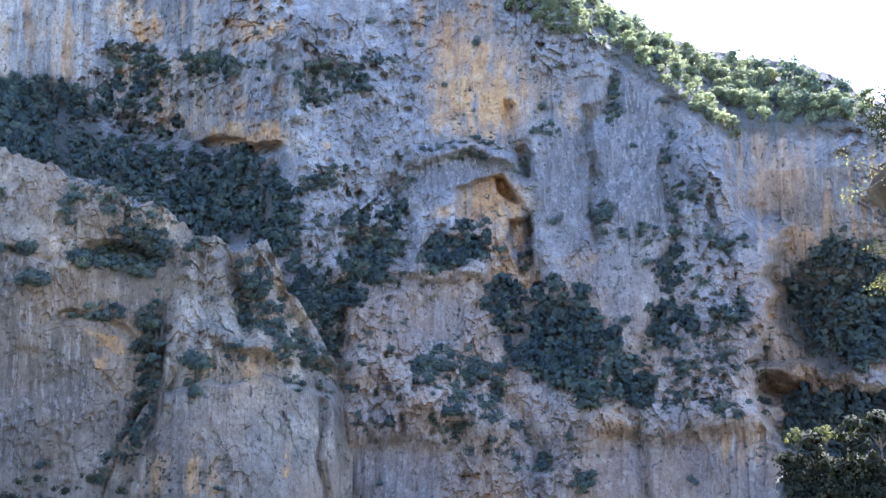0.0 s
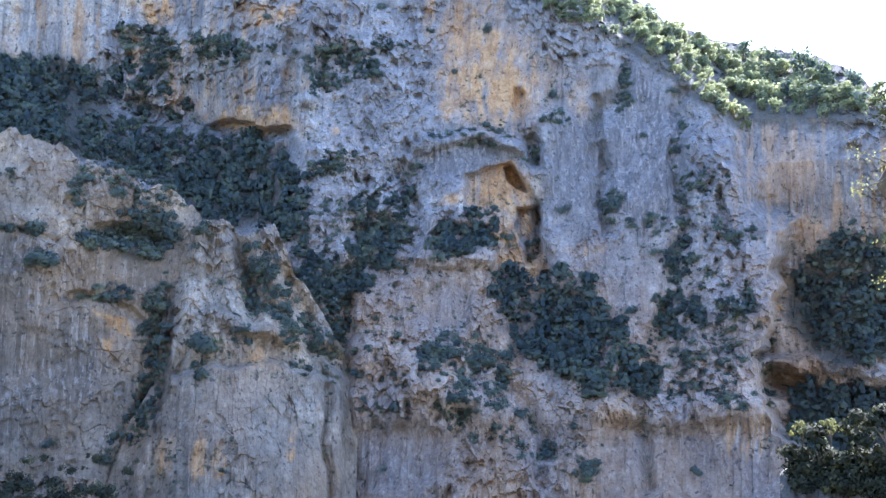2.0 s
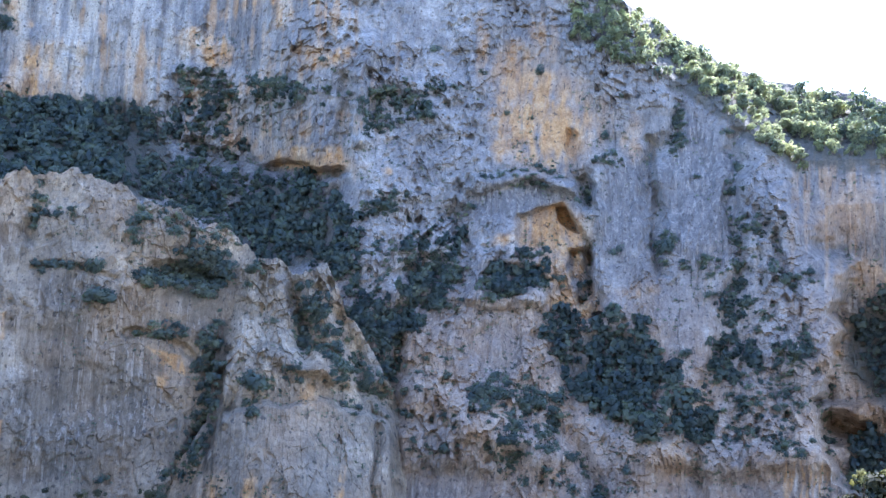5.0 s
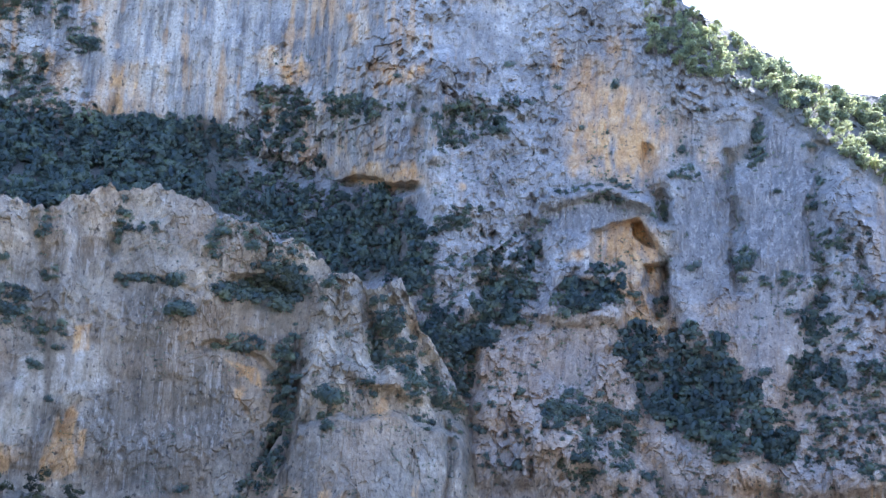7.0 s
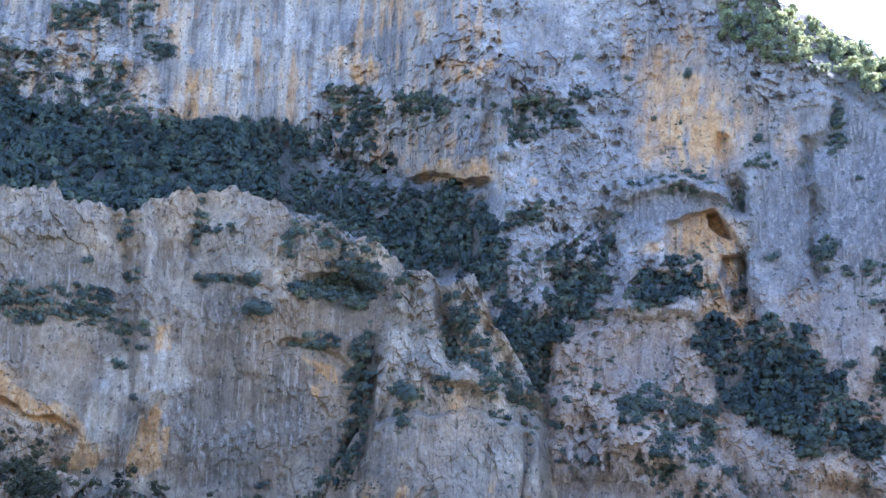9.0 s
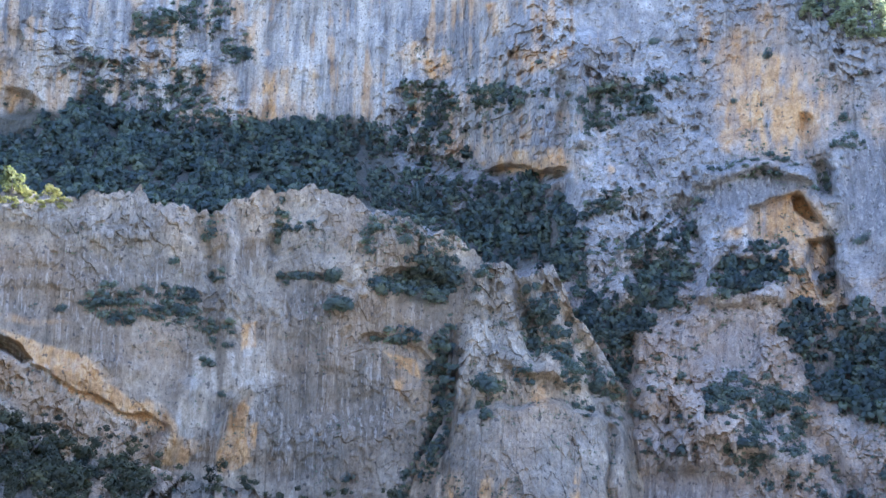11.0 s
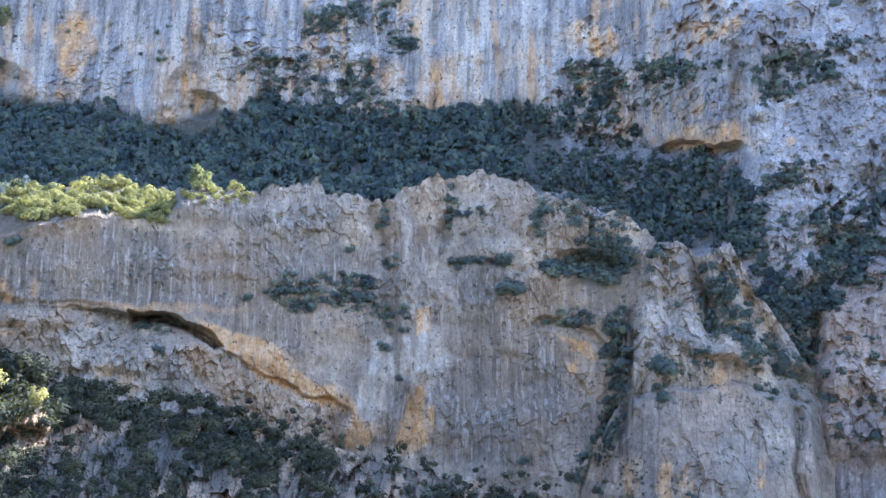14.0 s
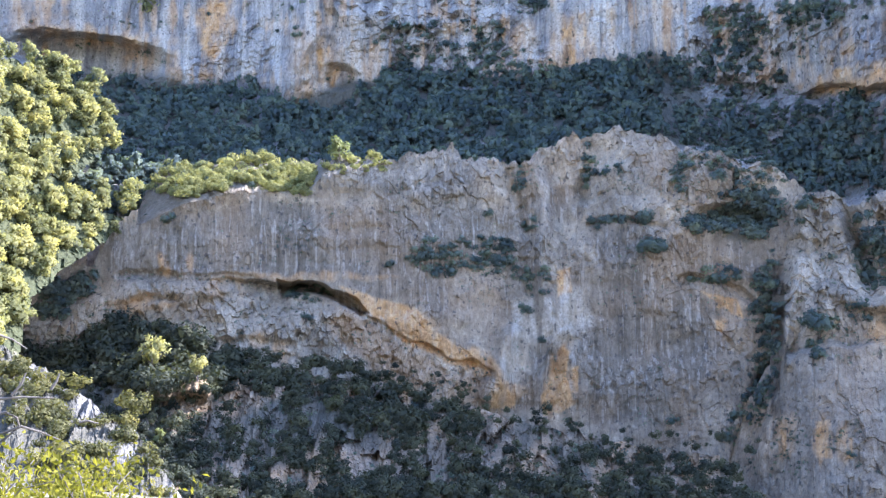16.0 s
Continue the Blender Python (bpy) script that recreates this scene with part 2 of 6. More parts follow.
# ---- meshes ----
def mesh_object(name, verts, faces, mat, parent=None, label="", smooth_faces=False, normals=None):
    me = bpy.data.meshes.new(name)
    verts, faces = np.asarray(verts, dtype=np.float32), np.asarray(faces, dtype=np.int32)
    n, k = faces.shape
    me.vertices.add(len(verts))
    me.vertices.foreach_set("co", verts.ravel())
    me.loops.add(n * k)
    me.loops.foreach_set("vertex_index", faces.ravel())
    me.polygons.add(n)
    me.polygons.foreach_set("loop_start", np.arange(0, n * k, k, dtype=np.int32))
    me.update(calc_edges=True)
    me.polygons.foreach_set("use_smooth", np.full(n, smooth_faces))
    if normals is not None:
        me.polygons.foreach_set("use_smooth", np.ones(n, bool))
        me.normals_split_custom_set_from_vertices(normals)
    me.materials.append(mat)
    ob = new(name, me)
    if parent:
        ob.parent = parent
    if label:
        tagged(ob, label)
    return ob


def line(pts):
    """A line over azimuth, given as az, el, az, el ..."""
    az, el = np.array(pts[0::2]), np.array(pts[1::2])
    order = np.argsort(az)
    return lambda a: np.interp(a, az[order], el[order])


def edge(pts):
    """A line over elevation: gives the azimuth at each elevation."""
    az, el = np.array(pts[0::2]), np.array(pts[1::2])
    order = np.argsort(el)
    return lambda e: np.interp(e, el[order], az[order])


class Face:
    """A rock face seen from the terrace: rows from its foot to its rim, columns by azimuth, each at its own distance."""

    def __init__(self, name, az0, az1, columns, rows, foot, rim, far, jag=0.25):
        self.name = name
        a = np.linspace(az0, az1, columns)
        v = np.linspace(0, 1, rows)
        self.a, self.lo, self.hi = a, foot(a), rim(a) + jag * (0.7 * fbm(np.radians(a) * 36, 0 * a + 0.37, 5, 77, 0.6) + 1.0 * knobs(np.radians(a) * 75, 0 * a + 0.4, 78) + 0.5 * knobs(np.radians(a) * 190, 0 * a + 0.4, 79) - 0.6)
        self.A = np.repeat(a[None, :], rows, 0)
        self.E = self.lo[None, :] + v[:, None] * (self.hi - self.lo)[None, :]
        self.R = far(self.A, self.E)
        self.stain = np.zeros((rows, columns, 4), np.float32)
        self.stain[..., 3] = 1
        w = np.radians(self.A) * 200
        h = self.R * np.tan(np.radians(self.E))
        self.s, self.h = w, h
        self.wa = self.A + 0.35 * fbm(w / 9, h / 9, 4, 40)
        self.we = self.E + 0.35 * fbm(w / 9, h / 9, 4, 50)

    def blob(self, az, el, wide, high, soft=0.5, lean=0.0):
        """0 to 1 inside a patch with a ragged edge."""
        da, de = self.wa - az, self.we - el
        da = da - lean * de
        d = np.sqrt((da / wide) ** 2 + (de / high) ** 2)
        return 1 - smooth(d, 1 - soft, 1 + soft * 0.4)

    def outline(self, pts, soft=0.15, ragged=1.0):
        """1 inside an outline given as az, el points, 0 outside."""
        az, el = np.array(pts[0::2]), np.array(pts[1::2])
        X, Y = self.A + ragged * (self.wa - self.A), self.E + ragged * (self.we - self.E)
        hit = np.zeros(X.shape, bool)
        near = np.full(X.shape, 99.0)
        for i in range(len(az)):
            j = i - 1
            cross = (el[i] > Y) != (el[j] > Y)
            hit ^= cross & (X < (az[j] - az[i]) * (Y - el[i]) / (el[j] - el[i] + 1e-9) + az[i])
            da, de = az[j] - az[i], el[j] - el[i]
            t = np.clip(((X - az[i]) * da + (Y - el[i]) * de) / (da * da + de * de + 1e-9), 0, 1)
            near = np.minimum(near, np.hypot(X - az[i] - t * da, Y - el[i] - t * de))
        return smooth(np.where(hit, near, -near), -soft, soft)

    def hollow(self, pts, depth, soft=0.15, ragged=1.0):
        self.R += depth * self.outline(pts, soft, ragged)

    def dent(self, az, el, wide, high, depth, soft=0.5, lean=0.0):
        self.R += depth * self.blob(az, el, wide, high, soft, lean)

    def ochre(self, az, el, wide, high, amount=0.8, lean=0.0):
        m = self.blob(az, el, 1.2 * wide, 1.2 * high, 0.6, lean) * amount
        m *= np.clip(0.8 + 0.9 * fbm(self.s / 2.2, self.h / 9, 4, 60), 0, 1)
        self.stain[..., 0] = np.maximum(self.stain[..., 0], m)

    def pale(self, az, el, wide, high, amount=0.7, lean=0.0):
        m = self.blob(az, el, wide, high, 0.7, lean) * amount
        m *= np.clip(0.5 + 1.3 * fbm(self.s / 1.5, self.h / 26, 4, 70), 0, 1)
        self.stain[..., 1] = np.maximum(self.stain[..., 1], m)

    def streaks(self, az, el, wide, high, amount=1.0):
        self.stain[..., 2] = np.maximum(self.stain[..., 2], amount * self.blob(az, el, wide, high, 0.7))

    def soil(self, az, el, wide, high, amount=1.0, lean=0.0):
        self.stain[..., 3] = np.minimum(self.stain[..., 3], 1 - amount * self.blob(az, el, wide, high, 0.2, lean))

    def rust(self, pts, amount=0.9):
        m = amount * self.outline(pts, 0.5, 2.4) * np.clip(0.6 + 1.1 * fbm(self.s / 2.5, self.h / 7, 5, 62, 0.6), 0, 1)
        self.stain[..., 0] = np.maximum(self.stain[..., 0], m)

    def groove(self, pts, wide, depth):
        """A gully or crack (or, with depth below 0, a rib) along a line of az, el points; wide in degrees."""
        az, el = np.array(pts[0::2]), np.array(pts[1::2])
        near = np.full(self.A.shape, 99.0)
        for i in range(len(az) - 1):
            da, de = az[i + 1] - az[i], el[i + 1] - el[i]
            t = np.clip(((self.wa - az[i]) * da + (self.we - el[i]) * de) / (da * da + de * de), 0, 1)
            near = np.minimum(near, np.hypot(self.wa - az[i] - t * da, self.we - el[i] - t * de))
        self.R += depth * (1 - smooth(near, 0.1 * wide, wide))

    def weather(self, rough, scale=1.0, seed=0, flute=0.6):
        """Buttresses, strata, flutes and knobs; rough is 0 to 1 over the face."""
        s, h = self.s / scale, self.h / scale
        wx, wy = 0.9 * fbm(s / 7, h / 11, 4, seed + 3, 0.6), 0.9 * fbm(s / 7, h / 11, 4, seed + 4, 0.6)
        d = 2.6 * fbm(s / 36, h / 55, 4, seed) + (0.4 + 0.8 * rough) * fbm(s / 50, h / 9, 4, seed + 5)
        d = d + (1.6 + 2.6 * rough) * knobs((s + 3 * wx) / 19, (h + 3 * wy) / 44 + 0.35 * s / 60, seed + 6)
        d = d + (0.18 + 1.2 * rough) * slabs((s + wx) / 8, (h + wy) / 22, seed + 41, 0.3)
        d = d + (0.07 + 1.2 * rough) * slabs((s + 0.7 * wx) / 3.6, (h + 0.7 * wy) / 8.5, seed + 43, 0.5)
        d = d + (0.04 + 1.0 * rough) * slabs((s + 0.5 * wx) / 1.7, (h + 0.5 * wy) / 3.4, seed + 47, 0.7)
        d = d + (0.05 + 0.6 * rough) * slabs((s + 0.3 * wx) / 0.9, (h + 0.3 * wy) / 1.5, seed + 53, 0.6)
        pocket = smooth(knobs((s + 0.8 * wx) / 2.4, (h + 0.8 * wy) / 3.6, seed + 12), 0.80, 0.97) * smooth(fbm(s / 6, h / 7, 3, seed + 57), -0.15, 0.35)
        d = d - (0.12 + 1.9 * rough) * pocket
        crack = np.clip(1 - 9 * np.abs(perlin((s + wx) / 5 + 0.2 * h / 16, (h + wy) / 18, seed + 31)), 0, 1) * smooth(fbm(s / 9, h / 9, 2, seed + 35), -0.1, 0.5)
        d = d - (0.15 + 0.45 * rough) * crack
        d = d + flute * (1 - 0.8 * rough) * (0.5 * slabs((s + 0.3 * wx) / 2.6, h / 30, seed + 61) + 0.42 * slabs((s + 0.2 * wx) / 1.0, h / 16, seed + 63) + 0.35 * ridged((s + 0.3 * wx) / 4.4, h / 45, 2, seed + 23))
        self.R -= d * scale

    def build(self, roof=(), label="", mat=None, keep=None):
        R, A, E = self.R, np.radians(self.A), np.radians(self.E)
        P = np.stack([R * np.sin(A), R * np.cos(A), EYE + R * np.tan(E)], -1)
        stain = self.stain
        for run, rise in roof:
            top = P[-1] + np.stack([run * np.sin(A[0]), run * np.cos(A[0]), np.full(len(self.a), float(rise))], -1)
            P = np.concatenate([P, top[None]])
            stain = np.concatenate([stain, stain[-1:]])
        rows, cols = P.shape[:2]
        i = np.arange(rows * cols).reshape(rows, cols)
        faces = np.stack([i[:-1, :-1], i[:-1, 1:], i[1:, 1:], i[1:, :-1]], -1).reshape(-1, 4)
        if keep is not None:
            keep = np.concatenate([keep, np.repeat(keep[-1:], rows - len(keep), 0)])
            faces = faces[keep.reshape(-1)[faces].all(1)]
        ob = mesh_object(self.name, P.reshape(-1, 3), faces, mat or ROCK)
        attr = ob.data.color_attributes.new("stain", "FLOAT_COLOR", "POINT")
        attr.data.foreach_set("color", stain.reshape(-1))
        tagged(ob, label, "cliff", kind="structure")
        self.ob = ob
        return self

    def spot(self, az, el):
        """The place on the face in this direction."""
        j = np.clip(np.searchsorted(self.a, az), 0, len(self.a) - 1)
        v = (el - self.lo[j]) / (self.hi[j] - self.lo[j])
        i = np.clip(np.rint(v * (len(self.R) - 1)).astype(int), 0, len(self.R) - 1)
        r = self.R[i, j]
        return r, np.stack([r * np.sin(np.radians(az)), r * np.cos(np.radians(az)), EYE + r * np.tan(np.radians(el))], -1)


# ---- the ground: terrace, gorge floor and the sunny slope behind, out to the horizon ----
def ground_height(x, y):
    r = np.hypot(x, y)
    front = -36 * smooth(y + 0.25 * np.abs(x), 4, 95)
    rear = 0.62 * np.maximum(0, -y - 5) * (1 - smooth(r, 300, 900))
    return front + rear + 0.25 * fbm(x / 3, y / 3, 3, 90) * smooth(r, 1, 6) + 2.0 * fbm(x / 30, y / 30, 3, 95) * smooth(r, 15, 60)


ring = np.concatenate([[0.0], np.geomspace(0.6, 4500, 90)])
turn = np.linspace(0, 2 * np.pi, 161)
gx, gy = ring[:, None] * np.sin(turn), ring[:, None] * np.cos(turn)
index = np.arange(gx.size).reshape(gx.shape)
ground = mesh_object("ground", np.stack([gx, gy, ground_height(gx, gy)], -1).reshape(-1, 3),
                     np.stack([index[:-1, :-1], index[:-1, 1:], index[1:, 1:], index[1:, :-1]], -1).reshape(-1, 4), SOIL, smooth_faces=True)
tagged(ground, "dry stony ground of the gorge with sparse grass", "ground", kind="structure")

# ---- the upper wall with the forest slope at its foot, and the broken cliff to the right of it ----
wall_foot = line([-61.64, 15.75, -56.16, 13.64, -50.98, 13.32, -46.84, 14.07, -44.87, 13.50, -42.22, 12.28, -39.89, 13.78, -37.86, 15.25, -34.48, 14.76, -31.10, 14.22, -27.74, 14.76, -24.42, 15.25, -21.22, 13.95, -20.98, 14.32, -15.39, 13.02, -10.21, 12.96, -7.52, 10.60, -2.80, 5.03])
slope_low = line([-61.38, 7.83, -52.43, 8.27, -34.52, 9.53, -21.34, 9.50, -15.80, 6.77, -9.41, 5.96, -2.78, 1.07])
wall_plan = line([-66, 345, -55, 330, -48, 312, -42, 292, -36, 285, -28, 268, -20, 256, -12, 244, -4, 236, 30, 232])
right_edge = edge([10.83, 22.23, 13.32, 16.79, 15.39, 11.27, 17.91, 7.96, 18.82, 4.14, 17.62, 0.39, 18.31, -2.70, 18.62, -4.52, 19.83, -6.92, 20.87, -9.13])
ridge = line([-70, 18.5, -60, 19.5, -50, 23, -40, 26, -24, 28, -20, 25.6, -14, 25.6, -9, 28.5, 3, 28.0, 6.09, 23.10, 9.46, 21.25, 10.78, 20.24, 12.09, 19.44, 14.02, 18.25, 17.18, 17.31, 20.24, 16.59, 21.72, 16.07, 23.14, 15.17, 25.02, 13.91, 28.50, 11.76])


crest_band = line([3, 40, 7.76, 20.56, 8.74, 19.07, 11.05, 17.72, 13.93, 15.65, 16.72, 13.47, 20.10, 13.41, 23.33, 13.12, 29, 10])


def upper_far(A, E):
    foot, low, plan = wall_foot(A), slope_low(A), wall_plan(A)
    slope = 214 + (plan - 214) * np.clip((E - low) / np.maximum(foot - low, 0.5), 0, 1)
    wall = slope + 0.35 * np.maximum(E - foot, 0)
    broken = 186 + 1.75 * (E + 5)
    w = smooth(A + 0.25 * (E - 10), -15, -8.0)
    R = wall * (1 - w) + broken * w
    ragged = 0.9 * fbm(np.radians(A) * 20, np.radians(E) * 25, 4, 150)
    R = R + 10 * np.maximum(E - crest_band(A), 0)
    return R + np.interp(E, [4, 11], [30, 9]) * smooth(A + ragged - right_edge(E), -0.2, np.interp(E, [4, 11], [0.35, 3.0]))


upper = Face("upper_cliff", -64, 29, 1120, 440, lambda a: np.interp(a, [-26, -19], [2.0, -13.0]), ridge, upper_far)
inner = smooth(upper.A, -16, -8)
calm = sum(upper.blob(*b) for b in ((2.83, 9.51, 1.9, 1.4), (11.55, 11.45, 2.6, 5.5), (7.26, 10.60, 1.6, 4.5), (2.60, 16.57, 3.2, 3.4), (0.88, 11.35, 3.2, 0.9), (19.36, 10.09, 3.5, 4.5), (14.85, -5.53, 6.0, 2.6), (10.77, 5.93, 2.4, 1.5), (-0.13, 2.72, 1.6, 1.8), (-2.74, -5.72, 3.5, 2.0)))
broken = sum(upper.blob(*b) for b in ((-34.55, 16.68, 6.5, 2.6), (-32.52, 19.71, 4.0, 2.0), (-18.23, 16.20, 3.6, 2.4), (-39.95, 19.32, 2.5, 1.6), (-14.80, 16.59, 3.0, 1.6), (-6.33, 17.80, 3.5, 3.0), (-18.41, 13.25, 3.60, 2.60), (-18.68, 16.63, 2.20, 1.60), (-6.41, 9.36, 3.00, 3.60), (-2.06, -0.97, 5.00, 3.00), (15.69, 1.66, 2.60, 4.50), (16.24, 8.67, 1.60, 3.50)))
upper.weather(np.clip(0.04 + 0.5 * broken + 0.42 * inner + 0.65 * fbm(upper.s / 20, upper.h / 22, 4, 31) - 0.75 * calm, 0.0, 1.0), flute=1.0)
upper.R -= 0.9 * (1 - inner) * smooth(upper.E - wall_foot(upper.A), 0, 0.6) * ridged((upper.s + 1.2 * fbm(upper.s / 6, upper.h / 12, 3, 72)) / 4.5, upper.h / 34, 4, 73)
# rock steps that stand out of the wooded slope
ledges = upper.outline([-21.28, 14.21, -18.93, 15.64, -15.87, 15.09, -15.07, 13.19, -15.53, 10.18, -17.19, 10.23, -19.52, 10.60, -21.05, 11.38], 0.5)
upper.R -= ledges * (2.6 * slabs(upper.s / 4.5, upper.h / 7.0, 91, 0.25) + 1.3 * slabs(upper.s / 1.9, upper.h / 3.0, 92, 0.3))
# gullies and cracks of the broken cliff
upper.groove([10.75, 19.15, 10.17, 15.38, 8.30, 13.52, 8.75, 10.56, 9.02, 7.60], 0.9, 3.0)
upper.groove([8.67, 15.12, 8.91, 10.56, 9.11, 7.27], 0.35, 2.4)
upper.groove([3.95, 14.93, 4.76, 11.97, 5.39, 8.33, 5.52, 5.02], 0.7, 3.0)
upper.groove([13.60, 15.20, 13.18, 12.02, 13.69, 7.48, 12.30, 2.98, 11.55, -1.52], 0.8, 2.4)
upper.groove([15.04, 10.33, 16.18, 6.76, 16.96, 2.92], 0.6, 1.8)
upper.groove([-9.67, 18.27, -9.59, 14.76, -10.02, 11.51], 0.8, 3.0)
upper.groove([-6.09, 3.03, -6.36, -1.54, -6.12, -7.25], 0.8, 3.6)
upper.groove([-2.83, 10.67, -2.15, 7.69, -2.80, 5.03], 0.9, 2.4)
upper.groove([3.16, -1.22, 4.78, -2.83, 5.72, -5.69], 0.7, 2.4)
upper.groove([10.28, -1.52, 11.19, -3.42, 11.41, -7.15], 0.6, 1.8)
upper.groove([-1.49, 12.33, 1.56, 12.99, 3.92, 12.15], 0.6, -3)
upper.groove([-6.13, 6.00, -2.14, 6.03, 1.87, 5.70], 0.9, -3)
upper.groove([8.98, -2.81, 13.39, -3.08, 17.96, -2.71], 1.3, -3)
upper.groove([-4.75, 0.41, -0.79, -1.55, 2.49, -3.49], 1.3, -3)
upper.groove([-44.87, 13.66, -43.24, 17.21, -42.60, 20.95], 1.8, -7)
upper.groove([-37.86, 15.41, -37.17, 18.59, -37.85, 21.06], 0.9, 2.4)
upper.groove([-8.76, 14.80, -8.99, 17.99, -8.37, 20.53], 0.8, -4)
upper.groove([17.75, -0.23, 20.99, 0.08, 24.26, -0.82], 0.7, -4)
upper.groove([18.30, -1.47, 21.78, -1.59, 24.21, -1.86], 0.7, 4.2)
# cave and hollows
upper.hollow([0.95, 10.68, 2.23, 10.94, 3.41, 11.13, 4.41, 10.32, 5.40, 8.82, 5.69, 5.68, 5.68, 4.52, 2.86, 4.63, 3.21, 6.69, 2.38, 8.19, 1.04, 8.30], 3.2, 0.2, 0.6)
upper.hollow([3.17, 10.97, 3.65, 11.09, 4.34, 10.16, 4.51, 9.63, 3.94, 9.77, 3.34, 10.27], 6, 0.08, 0.3)
upper.hollow([3.86, 8.48, 5.20, 8.79, 5.49, 7.93, 5.37, 6.14, 4.86, 5.38, 4.50, 5.55, 4.41, 6.75, 3.85, 7.55], 6, 0.16, 0.7)
upper.hollow([5.35, 4.92, 5.85, 5.01, 5.91, 4.35, 5.35, 4.19], 8, 0.1, 0.5)
upper.hollow([4.20, 12.90, 4.78, 13.02, 5.41, 12.45, 5.33, 11.14, 4.59, 11.05, 4.33, 11.98], 4, 0.2, 0.5)
upper.dent(6.30, 1.72, 3.4, 2.7, 4, 0.5, -0.35)
upper.dent(13.23, 2.49, 1.5, 1.3, 2.5, 0.5)
upper.dent(-12.17, 12.65, 2.6, 0.6, 7, 0.4)
upper.dent(0.54, 7.03, 1.8, 1.0, 2.5, 0.5)
upper.dent(-6.61, 16.64, 2.2, 1.5, 3, 0.5)
upper.dent(-4.14, 6.68, 1.9, 1.8, 3, 0.5)
upper.dent(19.21, -0.91, 1.5, 0.7, 6, 0.5)
upper.dent(-55.01, 15.11, 4.2, 1.4, 14, 0.3, -0.4)
upper.dent(-41.23, 14.72, 1.2, 1.0, 5, 0.4)
# rust and ochre where the rock broke off, cream tufa
for stain in ((2.60, 16.09, 3.0, 2.6, 1.0), (2.59, 15.27, 2.0, 1.6, 1.0), (0.55, 18.51, 1.3, 1.8, 0.8), (2.28, 20.72, 0.8, 1.5, 0.6), (-1.52, 20.10, 0.35, 2.0, 0.6), (-0.31, 14.47, 0.5, 0.7, 0.8), (7.66, 15.16, 0.5, 1.3, 0.5)):
    upper.ochre(*stain)
for stain in ((3.06, 9.84, 1.9, 1.1, 1.0), (0.54, 9.19, 1.3, 0.4, 0.8), (4.03, 5.36, 1.7, 0.9, 1.0), (2.88, 7.69, 1.2, 1.2, 0.8), (7.85, 6.31, 1.2, 0.5, 0.6), (19.22, 10.42, 1.7, 1.5, 0.5), (20.12, 6.92, 1.8, 1.2, 0.6), (18.77, 2.89, 0.5, 0.3, 0.9)):
    upper.ochre(*stain)
for stain in ((-18.28, 19.01, 1.4, 0.6, 0.5), (-11.53, 13.23, 2.5, 0.5, 0.8), (-10.56, 13.59, 0.5, 0.5, 0.9), (-7.06, 12.90, 0.4, 0.3, 0.9), (-22.06, 15.13, 0.8, 0.5, 0.6), (-14.46, 14.03, 0.6, 0.5, 0.5), (-2.79, 3.05, 0.6, 0.8, 0.3)):
    upper.ochre(*stain)
for stain in ((-28.39, 20.08, 0.35, 1.7, 0.9), (-25.12, 17.33, 0.35, 1.7, 0.8), (-28.02, 16.61, 0.7, 1.2, 0.7), (-30.16, 16.74, 0.8, 0.9, 0.6), (-13.75, 21.39, 0.5, 0.9, 0.6), (-11.70, 19.30, 1.3, 0.6, 0.6), (-15.04, 22.55, 0.3, 1.2, 0.5)):
    upper.ochre(*stain)
for stain in ((-48.50, 17.58, 0.7, 1.9, 0.9), (-42.57, 15.97, 1.7, 1.7, 0.55), (-39.89, 15.07, 1.3, 0.9, 0.6), (-55.04, 16.31, 4.0, 0.55, 0.85), (-52.57, 15.14, 1.0, 0.7, 0.7), (-48.46, 14.94, 0.6, 0.5, 0.6), (-58.30, 17.02, 1.2, 1.0, 0.5)):
    upper.ochre(*stain)
for stain in ((-18.58, 19.53, 1.5, 0.6, 0.9), (-25.55, 20.07, 1.7, 2.0, 0.6), (-13.60, 21.72, 0.6, 1.1, 0.7), (-43.57, 15.62, 1.2, 1.8, 0.6), (-51.02, 15.87, 1.5, 1.2, 0.5), (-8.90, 13.50, 1.0, 1.6, 0.5), (4.91, 9.66, 0.35, 1.4, 0.8), (0.87, 9.03, 0.4, 0.7, 0.8)):
    upper.pale(*stain)
for stain in ((-25.16, 18.78, 2.6, 4.0, 0.85), (-38.94, 17.97, 0.5, 1.2, 0.8), (-37.77, 18.44, 0.3, 1.4, 0.9), (-32.45, 18.63, 1.2, 0.5, 0.7), (-30.06, 16.81, 0.7, 1.0, 0.8), (-14.20, 21.40, 0.6, 1.4, 0.8), (-10.05, 20.75, 0.5, 1.2, 0.6), (-40.63, 16.83, 1.4, 2.4, 0.6)):
    upper.pale(*stain)
upper.rust([-0.48, 17.87, 1.58, 19.46, 3.98, 17.99, 4.97, 15.23, 3.60, 13.63, 1.56, 13.65, 0.20, 13.98, -0.75, 14.96], 0.9)
upper.rust([1.22, 10.68, 3.24, 10.83, 5.23, 8.66, 5.68, 4.52, 2.86, 4.70, 3.21, 7.02, 1.38, 8.36], 0.9)
upper.rust([17.92, 12.39, 20.06, 12.54, 20.54, 9.71, 19.58, 8.20, 18.12, 9.54], 0.4)
upper.rust([18.67, 7.93, 21.04, 7.81, 21.24, 5.63, 19.76, 5.37], 0.5)
upper.streaks(-38, 17, 26, 9, 0.85)
